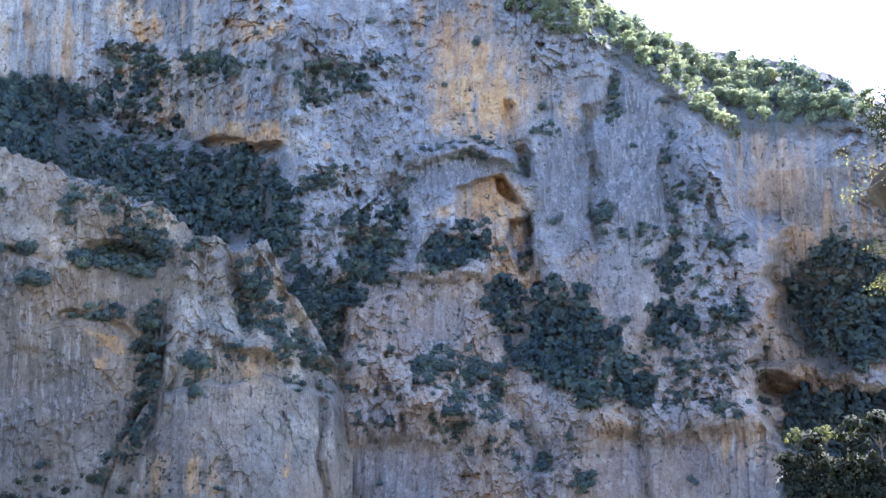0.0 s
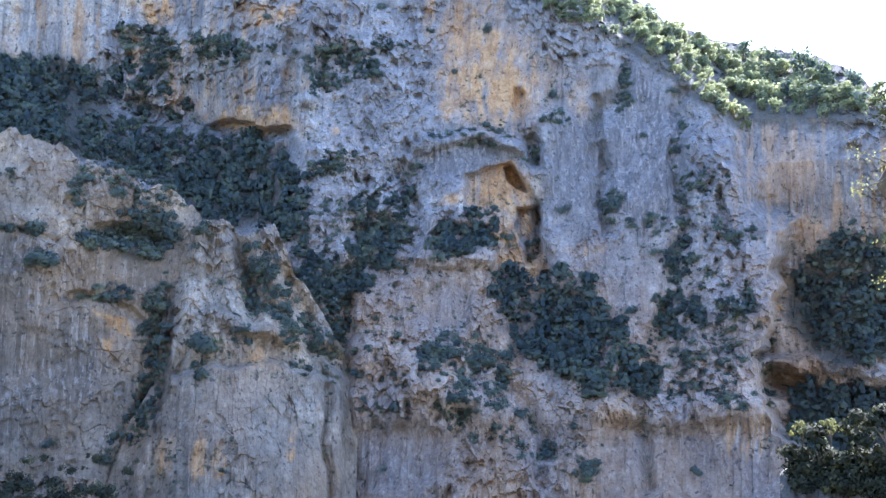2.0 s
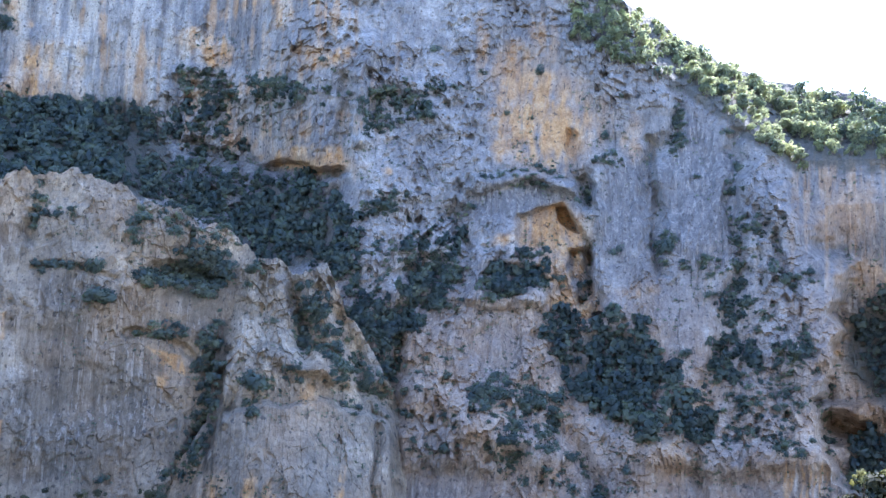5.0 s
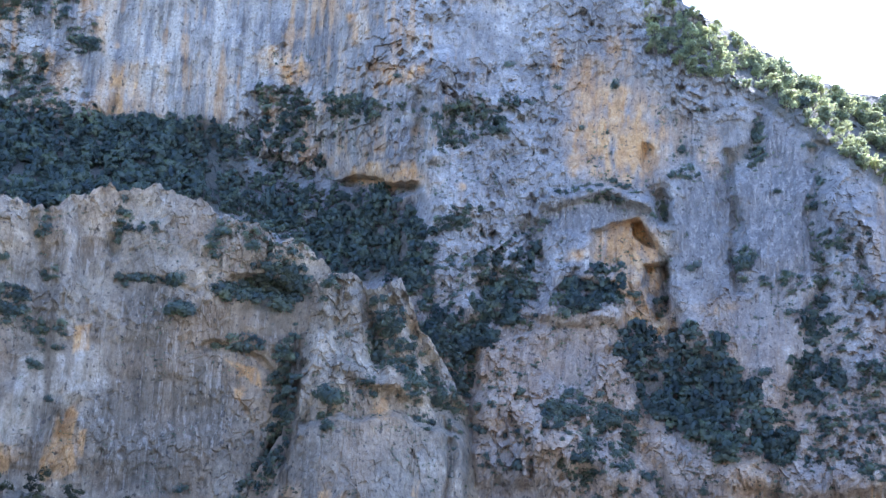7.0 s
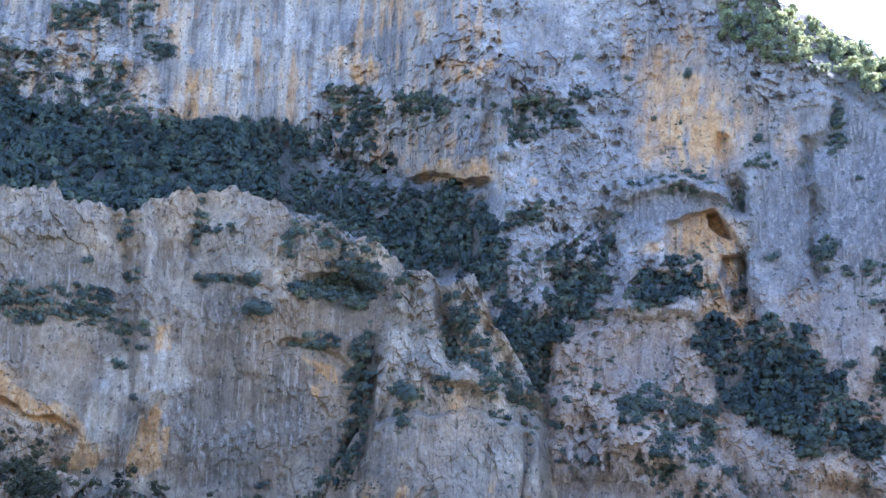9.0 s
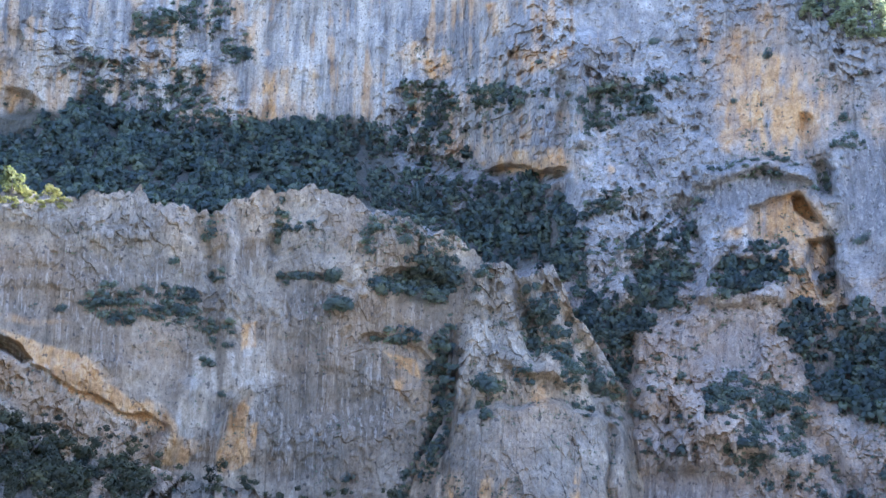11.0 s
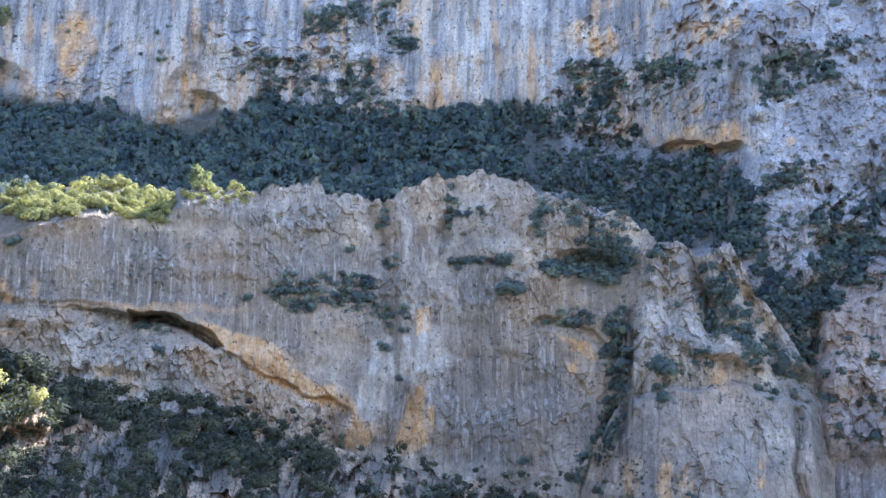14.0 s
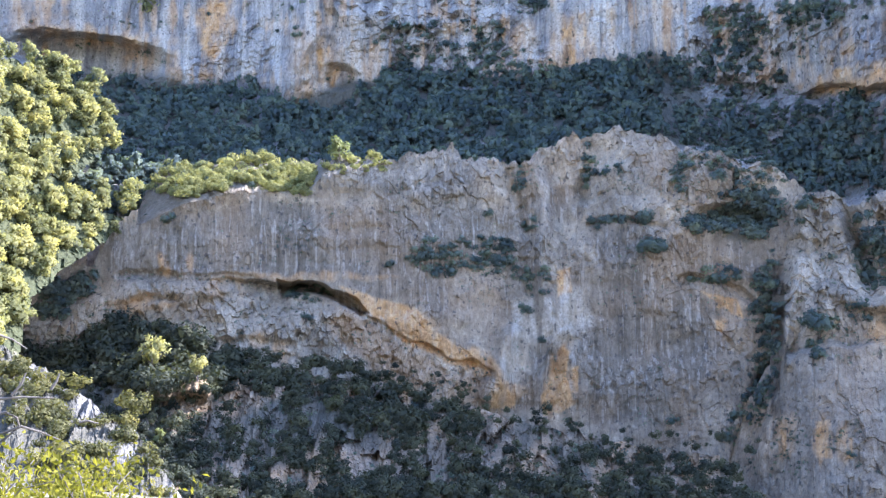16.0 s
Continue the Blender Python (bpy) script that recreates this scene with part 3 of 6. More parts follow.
upper.stain[..., 1] = np.maximum(upper.stain[..., 1], smooth(upper.E - wall_foot(upper.A), 0, 1) * (1 - smooth(upper.A, -18, -10)) * np.clip(0.02 + 0.8 * fbm(upper.s / 2.2, upper.h / 40, 4, 71), 0, 0.7))
# mottled ochre tone that grows stronger towards the bottom of the face
upper.stain[..., 0] = np.maximum(upper.stain[..., 0], np.clip(0.34 + 0.3 * fbm(upper.s / 15, upper.h / 20, 4, 65), 0, 0.6) * smooth(-upper.E, -11, 1))
upper.stain[..., 0] = np.maximum(upper.stain[..., 0], smooth(upper.E - wall_foot(upper.A), 0, 1) * (1 - smooth(upper.A, -12, -4)) * np.clip(0.9 * fbm(upper.s / 1.6, upper.h / 34, 4, 76) + 0.8 * fbm(upper.s / 14, upper.h / 10, 4, 75) - 0.12, 0, 0.6))
upper.stain[..., 0] = np.maximum(upper.stain[..., 0], smooth(upper.A, 15, 18) * smooth(upper.E, 4, 7) * np.clip(0.9 * fbm(upper.s / 1.4, upper.h / 30, 4, 79), 0, 0.5))
upper.streaks(3.97, 17.51, 10, 5, 0.4)
upper.streaks(19.36, 10.09, 4, 4, 0.8)
upper.streaks(14.85, -5.53, 6, 2.6, 1.0)
for k in range(3):
    upper.ochre(16.09 + 0.9 * k, -4.5, 0.13, 1.2, 0.8)
for k, (az, el) in enumerate(zip(np.linspace((15.90, -4.13)[0], (18.11, -4.08)[0], 7), np.linspace((15.90, -4.13)[1], (18.10, -4.23)[1], 7))):
    upper.ochre(az, el + 0.2 * (k % 2), 0.07, 1.0 + 0.25 * (k % 3), 0.9)
    upper.pale(az + 0.12, el, 0.06, 1.1, 1.0)
# broad weathered films and rust panels of the upper wall
upper.stain[..., 2] = np.maximum(upper.stain[..., 2], np.clip(0.25 + 0.65 * fbm(upper.s / 16, upper.h / 22, 4, 38), 0, 0.9))
for film in (
        [-1.49, 12.17, 1.56, 12.33, 4.25, 11.32, 4.58, 10.16, 1.22, 10.68, -0.47, 9.36, -2.33, 10.68],
        [9.29, 13.16, 11.03, 16.93, 13.56, 13.93, 13.71, 8.13, 11.44, 6.89, 9.19, 8.26],
        [5.62, 13.26, 8.66, 14.80, 8.74, 10.56, 7.21, 7.64, 5.57, 8.99],
        [12.44, -3.41, 18.55, -2.70, 18.73, -5.42, 19.68, -10.35, 11.63, -10.75],
        [-6.01, -3.47, 2.48, -4.45, 7.04, -3.46, 12.44, -3.72, 12.55, -10.72, -6.23, -10.91],
        [-7.90, 5.30, -0.26, 4.62, 2.36, 3.09, 2.74, -0.42, -1.78, 0.33, -5.47, 2.77],
        [-14.91, 15.82, -10.16, 16.46, -9.71, 14.51, -11.02, 13.45, -14.42, 13.56, -15.47, 14.14],
        [-21.11, 21.60, -15.02, 22.24, -14.45, 19.10, -16.11, 18.32, -20.15, 18.25]):
    upper.stain[..., 2] = np.maximum(upper.stain[..., 2], 0.9 * upper.outline(film, 0.4))
for flake in (
        [-29.05, 20.43, -28.29, 20.55, -27.50, 19.00, -28.23, 18.58],
        [-28.83, 15.56, -28.12, 17.52, -26.64, 18.36, -25.81, 16.29, -26.66, 15.39, -28.65, 15.27],
        [-25.46, 16.02, -24.70, 18.01, -24.85, 19.55, -25.27, 17.31, -25.56, 15.38, -24.90, 15.08],
        [-20.24, 19.35, -18.96, 20.12, -16.93, 20.17, -16.72, 18.27, -17.79, 18.17, -18.52, 18.90],
        [-14.61, 22.27, -13.30, 22.53, -13.12, 20.80, -13.87, 20.59],
        [-12.68, 18.26, -11.72, 19.62, -9.66, 19.90, -9.28, 19.43, -11.32, 18.68],
        [-14.75, 13.54, -11.41, 14.42, -9.69, 14.18, -9.64, 13.19, -13.01, 12.67, -14.38, 12.97],
        [-49.47, 18.12, -47.75, 19.25, -47.58, 16.56, -48.69, 15.21, -49.33, 16.04],
        [-43.84, 13.22, -43.21, 16.10, -41.80, 16.55, -41.26, 15.33, -42.12, 13.36, -43.01, 12.34]):
    m = 1.0 * upper.outline(flake, 0.2) * np.clip(0.6 + 0.9 * fbm(upper.s / 1.8, upper.h / 8, 4, 61), 0, 1)
    upper.stain[..., 0] = np.maximum(upper.stain[..., 0], m)
for ground_patch in ((-52.49, 11.42, 8, 3.2), (-37.87, 12.33, 7, 2.6), (-27.78, 12.35, 6, 3.0), (-23.26, 12.88, 4, 3.0), (-12.74, 9.38, 3.4, 2.6, 0.85), (6.47, 1.72, 3.0, 2.6, 0.6), (22.28, 3.13, 3.4, 3.6), (22.78, -4.10, 4.0, 3.0), (-6.76, 4.02, 1.8, 1.0), (-18.14, 11.54, 3.0, 2.2, 0.45)):
    upper.soil(*ground_patch)
upper.stain[..., 3] = np.minimum(upper.stain[..., 3], 1 - 0.85 * smooth(upper.E - crest_band(upper.A) + 0.4 * fbm(upper.s / 4, upper.h / 4, 3, 45), -0.9, -0.3))
upper.build([(3, 0.6), (12, 2), (60, 14), (400, 30), (700, -130)], "high grey limestone wall with ochre stains and a cave")

# ---- the lower wall with the long overhang ----
lower_rim = line([-61.16, 0.98, -56.89, 2.21, -56.34, 3.24, -54.89, 3.48, -54.53, 4.74, -53.90, 5.85, -53.15, 6.09, -52.56, 6.84, -52.06, 7.81, -51.36, 8.69, -50.60, 9.29, -47.75, 9.39, -44.51, 9.47, -41.22, 9.85, -37.87, 9.87, -34.51, 10.68, -34.01, 9.86, -30.49, 9.64, -28.31, 10.67, -25.17, 11.28, -23.54, 11.21, -21.32, 10.30, -18.21, 9.34, -15.51, 8.56, -12.43, 4.98])
arch = line([-57.01, 0.98, -53.85, 3.49, -46.72, 3.07, -42.51, 3.02, -39.55, 1.33, -35.92, -0.74, -32.29, -2.24, -31.33, -4.36, -29.41, -6.92])


turf = line([-62, 40, -54, 40, -52.54, 6.05, -50.25, 7.32, -46.77, 8.28, -43.19, 8.02, -42.21, 9.11, -38.21, 10.00, -37, 40, -12, 40])


def lower_far(A, E):
    plan = np.interp(A, [-62, -56, -50, -40, -30, -20, -12], [208, 198, 188, 188, 190, 189, 195])
    return plan + 0.5 * E + 9 * np.clip(E - turf(A), 0, 3)


lower = Face("lower_cliff", -61, -12, 650, 300, lambda a: 0 * a - 12.0, lower_rim, lower_far, jag=0.5)
below = smooth(arch(lower.A) - lower.E, 0, 1) * (1 - smooth(lower.A, -34, -31))
lower.weather(np.clip(0.07 + 0.36 * fbm(lower.s / 22, lower.h / 12, 3, 33) + 0.38 * below + 0.25 * smooth(lower.E, 6, 9), 0.0, 1.0), seed=100, flute=0.3)
drop = arch(lower.wa) - lower.we
under = smooth(drop, 0.0, 0.3) * smooth(lower.A, -53, -44) * (1 - smooth(lower.A, -33.5, -31))
under *= 1 - 0.45 * smooth(lower.A, -42.5, -39.5)
lower.R += (1.0 + 4.0 * under) * under * (1 - 0.8 * smooth(drop, 0.7, 3.2))
lower.hollow([-44.79, 3.05, -42.51, 2.92, -40.54, 2.09, -39.38, 1.26, -39.88, 0.93, -41.85, 2.09, -44.46, 2.52], 6, 0.12, 0.8)
lower.dent(-18.31, 6.33, 2.2, 0.7, 4, 0.4)
lower.groove([-31.00, 9.15, -30.70, 6.83, -29.89, 5.17], 0.4, 1.3)
lower.groove([-29.83, 9.46, -29.22, 5.49, -28.47, 0.86, -28.03, -1.77], 1.3, -2)
lower.groove([-26.85, 9.38, -26.55, 7.74], 0.5, 1.8)
lower.groove([-26.58, 6.10, -24.62, 6.38, -22.38, 6.15], 0.3, 0.9)
lower.groove([-21.52, 2.73, -19.34, 2.68, -17.55, 1.38, -16.37, 0.74], 0.4, 1.3)
lower.groove([-15.58, 1.98, -16.16, -1.76, -17.45, -4.87, -18.45, -8.25], 1.0, 5.4)
lower.groove([-31.28, -0.44, -32.31, -3.71], 1.0, -3)
lower.groove([-28.01, -0.79, -29.21, -4.36], 0.8, 1.8)
for stain in ((-28.54, -3.39, 0.75, 1.5, 1.0, 0.2), (-28.02, -1.44, 0.35, 0.8, 0.9, 0.2), (-27.41, -3.39, 0.3, 1.0, 0.5, 0.0), (-38.23, 0.92, 1.5, 0.5, 0.9, -1.8), (-35.59, -0.74, 1.5, 0.7, 1.0, -1.5), (-32.96, -2.40, 1.3, 0.5, 0.8, -1.0), (-31.32, -3.38, 0.9, 0.6, 0.8, 0.0), (-42.51, 3.25, 4.5, 0.22, 0.6, -0.1), (-37.07, 0.59, 1.0, 0.5, 1.0, -1.0)):
    lower.ochre(*stain)
for stain in ((-52.91, 1.61, 1.1, 0.5, 0.7), (-51.12, 3.84, 0.25, 0.5, 0.8), (-49.58, 4.02, 0.2, 0.5, 0.6), (-51.39, 1.45, 0.8, 0.3, 0.8), (-46.05, -0.34, 0.8, 0.4, 0.5), (-44.44, -0.84, 0.5, 0.4, 0.6), (-19.07, 1.40, 0.8, 0.25, 0.7), (-19.25, 0.29, 0.35, 0.5, 0.7), (-27.95, 2.99, 0.3, 1.0, 0.7), (-29.19, 7.80, 0.2, 1.5, 0.35)):
    lower.ochre(*stain)
for stain in ((-29.19, 7.80, 0.25, 1.7, 0.8), (-27.95, 2.83, 0.3, 1.1, 0.7), (-30.63, -0.44, 0.8, 1.6, 0.6), (-31.30, -2.08, 0.6, 1.3, 0.6), (-23.11, 8.93, 0.12, 0.5, 0.8), (-45.16, 8.80, 1.6, 0.5, 0.5), (-24.53, 10.61, 1.2, 0.5, 0.6), (-27.99, 0.20, 1.5, 0.7, 0.4), (-18.46, 1.24, 0.3, 0.6, 0.7)):
    lower.pale(*stain)
lower.stain[..., 2] = 0.35 + 0.55 * fbm(lower.s / 12, lower.h / 25, 4, 36)
for film in ((-21.60, -0.49, 3.4, 3.0), (-34.55, 5.55, 5.5, 1.6), (-46.10, 4.87, 6.0, 1.4), (-17.48, 3.60, 2.0, 1.2), (-35.90, 1.57, 1.6, 1.0)):
    lower.streaks(*film, 1.0)
for film in (
        [-51.00, 6.42, -45.84, 7.70, -37.34, 7.17, -35.00, 5.61, -34.24, 2.67, -36.16, 1.64, -38.73, 1.91, -41.30, 3.13, -45.59, 3.30, -51.35, 3.37],
        [-26.61, 0.51, -25.33, 3.17, -23.02, 3.87, -19.72, 1.93, -18.42, -0.65, -19.71, -2.61, -22.94, -4.60, -26.19, -5.61, -27.52, -4.04, -27.57, -1.46],
        [-30.20, -1.18, -28.24, -0.82, -26.58, -1.45, -26.21, -4.34, -29.47, -4.71, -31.10, -4.41],
        [-26.36, 5.14, -24.03, 6.17, -21.04, 5.21, -18.74, 3.25, -19.72, 2.26, -23.02, 3.87, -25.66, 3.17],
        [-29.10, 8.42, -26.75, 8.80, -26.39, 7.14, -27.71, 6.12, -29.06, 6.76]):
    lower.stain[..., 2] = np.maximum(lower.stain[..., 2], lower.outline(film, 0.35))
for bare in ((-28.45, 2.17, 1.0, 3.0), (-30.97, -1.43, 1.4, 1.8), (-24.53, 10.28, 3.0, 0.8)):
    lower.stain[..., 2] *= 1 - 0.85 * lower.blob(*bare)
lower.stain[..., 2] = np.clip(lower.stain[..., 2], 0, 1) * (1 - 0.85 * below)
lower.stain[..., 0] = np.maximum(lower.stain[..., 0], np.clip(0.05 + 0.22 * fbm(lower.s / 15, lower.h / 20, 4, 69), 0, 0.3))
lower.rust([-41.20, 2.65, -39.22, 1.99, -37.90, 1.42, -35.91, 0.41, -34.60, -1.08, -31.96, -2.08, -31.17, -4.20, -32.32, -4.36, -33.13, -3.05, -35.92, -2.06, -38.23, -0.40, -39.55, 0.77], 0.4)
lower.rust([-39.88, 2.25, -37.89, 1.58, -36.41, 0.58, -34.92, -0.75, -35.92, -1.23, -37.90, -0.07, -39.55, 1.33], 0.5)
lower.rust([-35.25, -0.42, -32.29, -1.75, -31.64, -2.57, -32.63, -2.66, -34.93, -1.57], 1.0)
lower.rust([-28.34, -0.95, -27.86, -1.77, -28.07, -4.36, -29.21, -4.68, -29.36, -3.39, -28.68, -2.09], 1.0)
for k in range(22):
    lower.pale(-41.6 + 0.17 * k + 0.05 * math.sin(9 * k), 1.95 - 0.085 * k, 0.05 + 0.03 * (k % 3), 0.45 + 0.12 * (k % 4), 1.0)
# sharp-edged rust flakes, tan drips and the pale fluted column
for flake in (
        [-28.01, -0.88, -27.67, -1.20, -27.84, -2.76, -27.35, -4.20, -28.32, -4.70, -29.40, -4.87, -29.49, -3.69, -28.79, -2.71, -28.39, -1.48],
        [-28.39, 3.62, -27.67, 3.80, -27.57, 2.21, -28.30, 2.06],
        [-32.13, -2.66, -30.75, -2.97, -30.94, -4.41, -32.33, -4.42],
        [-41.29, 2.74, -39.38, 2.22, -36.72, 1.31, -35.71, 0.03, -32.81, -1.54, -32.39, -2.67, -34.09, -2.08, -37.03, -0.83, -38.35, 0.31, -39.72, 1.37],
        [-20.21, 2.19, -18.42, 1.75, -18.09, 0.65, -18.74, 0.90, -19.55, 1.74],
        [-19.71, 0.63, -19.07, 0.38, -19.13, -0.27, -19.52, -0.02],
        [-27.55, -2.27, -27.16, -2.17, -27.20, -3.56, -27.59, -3.72]):
    m = lower.outline(flake, 0.09, 0.45) * np.clip(0.95 + 0.5 * fbm(lower.s / 1.2, lower.h / 5, 4, 63), 0, 1)
    lower.stain[..., 0] = np.maximum(lower.stain[..., 0], m)
for drip in ([-29.58, 8.81, -28.97, 8.82, -28.99, 6.69, -29.32, 6.55], [-31.10, 1.75, -27.31, 2.48, -26.28, 0.52, -28.24, -0.82, -31.22, 0.11], [-31.56, 0.43, -30.50, 0.12, -30.80, -3.45, -31.80, -2.82]):
    m = 0.6 * lower.outline(drip, 0.25) * np.clip(0.6 + 1.0 * fbm(lower.s / 1.5, lower.h / 14, 4, 74), 0, 1)
    lower.stain[..., 1] = np.maximum(lower.stain[..., 1], m)
# brown staining below the arch, with the overhang's shade put into the colour
stain_and_shade = lower.outline([-41.39, 1.65, -38.34, 0.05, -36.70, -1.15, -34.08, -2.46, -32.28, -3.08, -31.26, -4.73, -34.01, -4.60, -37.87, -3.67, -40.15, -1.63, -41.63, 0.25], 0.3)
lower.stain[..., 2] = np.maximum(lower.stain[..., 2], stain_and_shade)
lower.stain[..., 0] = np.maximum(lower.stain[..., 0], 0.38 * stain_and_shade)
lower.stain[..., 1] *= 1 - 0.8 * stain_and_shade
# bedding ledges at the foot of the wall
for ledge in ([-53.40, 3.43, -50.81, 3.34, -48.31, 3.16, -46.08, 3.01], [-53.96, 1.60, -52.31, 1.86, -50.48, 1.99], [-49.85, 1.61, -47.66, 2.00, -46.07, 2.42], [-48.26, -0.64, -46.36, -0.34, -43.79, -0.75]):
    lower.groove(ledge, 0.4, 1.1)
lower.rust([-53.67, 1.86, -52.16, 1.93, -51.09, 1.99, -51.09, 1.55, -52.60, 1.10, -53.65, 1.29], 0.8)
lower.rust([-49.56, 3.15, -46.40, 3.17, -46.39, 2.42, -47.66, 2.00, -49.24, 2.09], 0.45)
lower.rust([-45.08, -0.73, -43.79, -0.75, -44.11, -1.65, -44.92, -1.48], 0.8)
lower.soil(-18.01, 5.84, 1.6, 0.9)
lower.stain[..., 3] = np.minimum(lower.stain[..., 3], 1 - 0.6 * smooth(lower.E - turf(lower.A) + 0.5 * fbm(lower.s / 4, lower.h / 4, 3, 46), -0.1, 0.3))
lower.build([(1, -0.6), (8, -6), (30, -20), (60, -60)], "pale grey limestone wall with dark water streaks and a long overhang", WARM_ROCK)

# ---- the free pillar ----
pillar_rim = line([-18.42, -4.53, -16.66, -2.11, -16.23, 1.03, -16.25, 4.52, -15.79, 6.45, -14.88, 7.28, -13.15, 7.50, -12.33, 6.55, -11.37, 6.57, -10.41, 7.25, -9.73, 5.95, -9.05, 4.32, -7.39, 2.20, -6.05, -0.24, -5.36, -3.47])


def pillar_far(A, E):
    mid = np.interp(E, [-12, 6], [-12.0, -11.5])
    return 176 + 1.3 * (E + 5) + 0.45 * np.abs(A - mid) ** 1.7


pillar = Face("rock_pillar", -20.5, -5.2, 310, 320, lambda a: 0 * a - 12.0, pillar_rim, pillar_far, jag=0.3)
pillar.weather(np.clip(0.08 + 0.42 * smooth(pillar.E, -1.0, 1.5) + 0.3 * fbm(pillar.s / 15, pillar.h / 12, 3, 34), 0.05, 1.0), seed=200)
pillar.groove([-12.51, 7.19, -11.95, 4.28, -11.25, 1.69], 0.7, 4)
pillar.groove([-14.81, 4.87, -15.02, 1.67, -15.54, -1.18], 0.5, 2)
pillar.groove([-9.38, 4.32, -8.02, 1.06, -6.04, -0.89], 0.8, 3)
pillar.groove([-14.28, 7.35, -14.65, 4.96, -15.31, 1.00, -15.89, -1.75], 0.6, -2.2)
pillar.groove([-15.79, 6.70, -15.90, 4.89, -15.98, 2.27], 0.5, 1.6)
pillar.groove([-6.77, -0.71, -6.50, -2.46, -5.97, -14.45], 0.45, -1.5)
pillar.groove([-7.37, -0.57, -7.15, -2.49, -6.60, -14.48], 0.25, 1.2)
pillar.groove([-13.70, 2.38, -12.35, 1.80, -9.68, 0.94, -7.36, 0.73], 0.7, -2.2)
pillar.hollow([-16.16, -2.08, -15.40, -1.41, -13.51, -0.69, -12.19, -0.95, -10.26, -0.54, -7.61, -1.07, -6.25, -2.13, -5.41, -14.42, -19.36, -14.73], -2.6, 0.2, 0.8)
pillar.hollow([-12.22, 5.09, -10.86, 4.50, -10.26, 2.55, -11.72, 2.15, -12.29, 3.44], 2.5, 0.3)
for stain in ((-14.16, -6.01, 0.28, 1.3, 0.9), (-13.08, -6.19, 0.3, 0.9, 0.6), (-11.04, -0.40, 0.6, 0.6, 0.7), (-15.85, -5.51, 0.5, 1.0, 0.6), (-8.92, -5.81, 0.25, 0.4, 0.9), (-14.01, -0.87, 0.4, 0.5, 0.5)):
    pillar.ochre(*stain)
for stain in ((-14.75, 2.95, 0.8, 1.8, 0.5), (-13.14, 7.01, 0.6, 0.6, 0.6), (-8.27, -2.82, 0.8, 1.2, 0.4)):
    pillar.pale(*stain)
pillar.streaks(-11, -6, 6, 3, 0.45)
pillar.stain[..., 2] = np.maximum(pillar.stain[..., 2], np.clip(0.02 + 0.6 * fbm(pillar.s / 9, pillar.h / 16, 4, 39), 0, 0.8))
pillar.stain[..., 0] = np.maximum(pillar.stain[..., 0], np.clip(0.05 + 0.22 * fbm(pillar.s / 15, pillar.h / 20, 4, 64), 0, 0.3))
for drip in ([-14.45, -5.04, -13.65, -4.95, -13.61, -6.85, -14.41, -6.89], [-13.04, -5.85, -12.61, -5.77, -12.63, -6.81, -12.99, -6.82], [-9.00, -4.15, -8.68, -4.20, -8.76, -5.20, -9.05, -5.07], [-16.21, -5.35, -15.64, -5.46, -15.84, -6.95, -16.34, -6.97], [-11.42, -0.26, -10.69, -0.25, -10.76, -0.94, -11.37, -0.89]):
    m = 0.9 * pillar.outline(drip, 0.1, 0.4) * np.clip(0.8 + 0.8 * fbm(pillar.s / 0.9, pillar.h / 7, 4, 63), 0, 1)
    pillar.stain[..., 0] = np.maximum(pillar.stain[..., 0], m)
pillar.stain[..., 2] = np.maximum(pillar.stain[..., 2], 0.4 * pillar.outline([-16.16, -2.08, -13.49, -1.01, -10.24, -0.86, -7.27, -1.37, -6.25, -2.13, -5.41, -14.42, -19.36, -14.73], 0.4))
pillar.build([(2, 0), (10, -4), (25, -30)], "pale limestone pillar with a jagged top and rust streaks", WARM_ROCK)

# ---- the bushy foot slope ----
def foot_far(A, E):
    return np.interp(E, [-16, -9, -4, 0, 4], [108, 140, 168, 189, 205]) + 18 * smooth(-A, 51, 58)


foot = Face("foot_slope", -66, -19.5, 540, 180, lambda a: 0 * a - 15.0, line([-61.23, 3.36, -57.89, 2.20, -55.27, 0.98, -50.74, -0.93, -44.43, -2.30, -37.91, -3.35, -31.34, -5.16, -24.90, -6.56, -18.72, -7.20, -15.80, -8.44]), foot_far)
foot.R -= 10 * foot.blob(-51.25, -3.13, 1.3, 0.9, 0.95) + 10 * foot.blob(-49.10, -3.18, 0.9, 0.7, 0.9)
foot.weather(np.full(foot.A.shape, 0.45), 0.6, seed=300)
lean, rise = foot.s - 0.45 * foot.h, foot.h + 0.3 * foot.s
foot.R -= 3.0 * slabs(lean / 3.2, rise / 10, 301, 0.2) + 1.6 * slabs(lean / 1.5, rise / 5, 302, 0.3) + 0.8 * slabs(lean / 0.8, rise / 2.2, 303, 0.4)
foot.stain[..., 2] = 0.7
# brownish rock, with warm light bounced off the near slope put into the colour
foot.stain[..., 0] = np.clip(0.42 + 0.4 * fbm(foot.s / 12, foot.h / 12, 4, 68), 0, 0.6)
for stain in ((-51.61, -3.12, 1.4, 0.9, 0.3), (-49.46, -3.49, 1.3, 0.9, 0.3), (-39.55, -6.55, 2.0, 0.8, 0.25), (-54.30, -3.06, 1.2, 0.8, 0.3)):
    foot.ochre(*stain)
foot.stain[..., 3] = np.clip(0.42 + 1.2 * fbm(foot.s / 9, foot.h / 6, 4, 67), 0.15, 1)
foot.soil(-54.95, -0.26, 4.5, 1.6)
foot.soil(-42.48, -4.90, 5.0, 1.2)
foot.soil(-54.28, -3.98, 3.6, 1.6)
foot.soil(-51.85, -6.52, 2.4, 1.6)
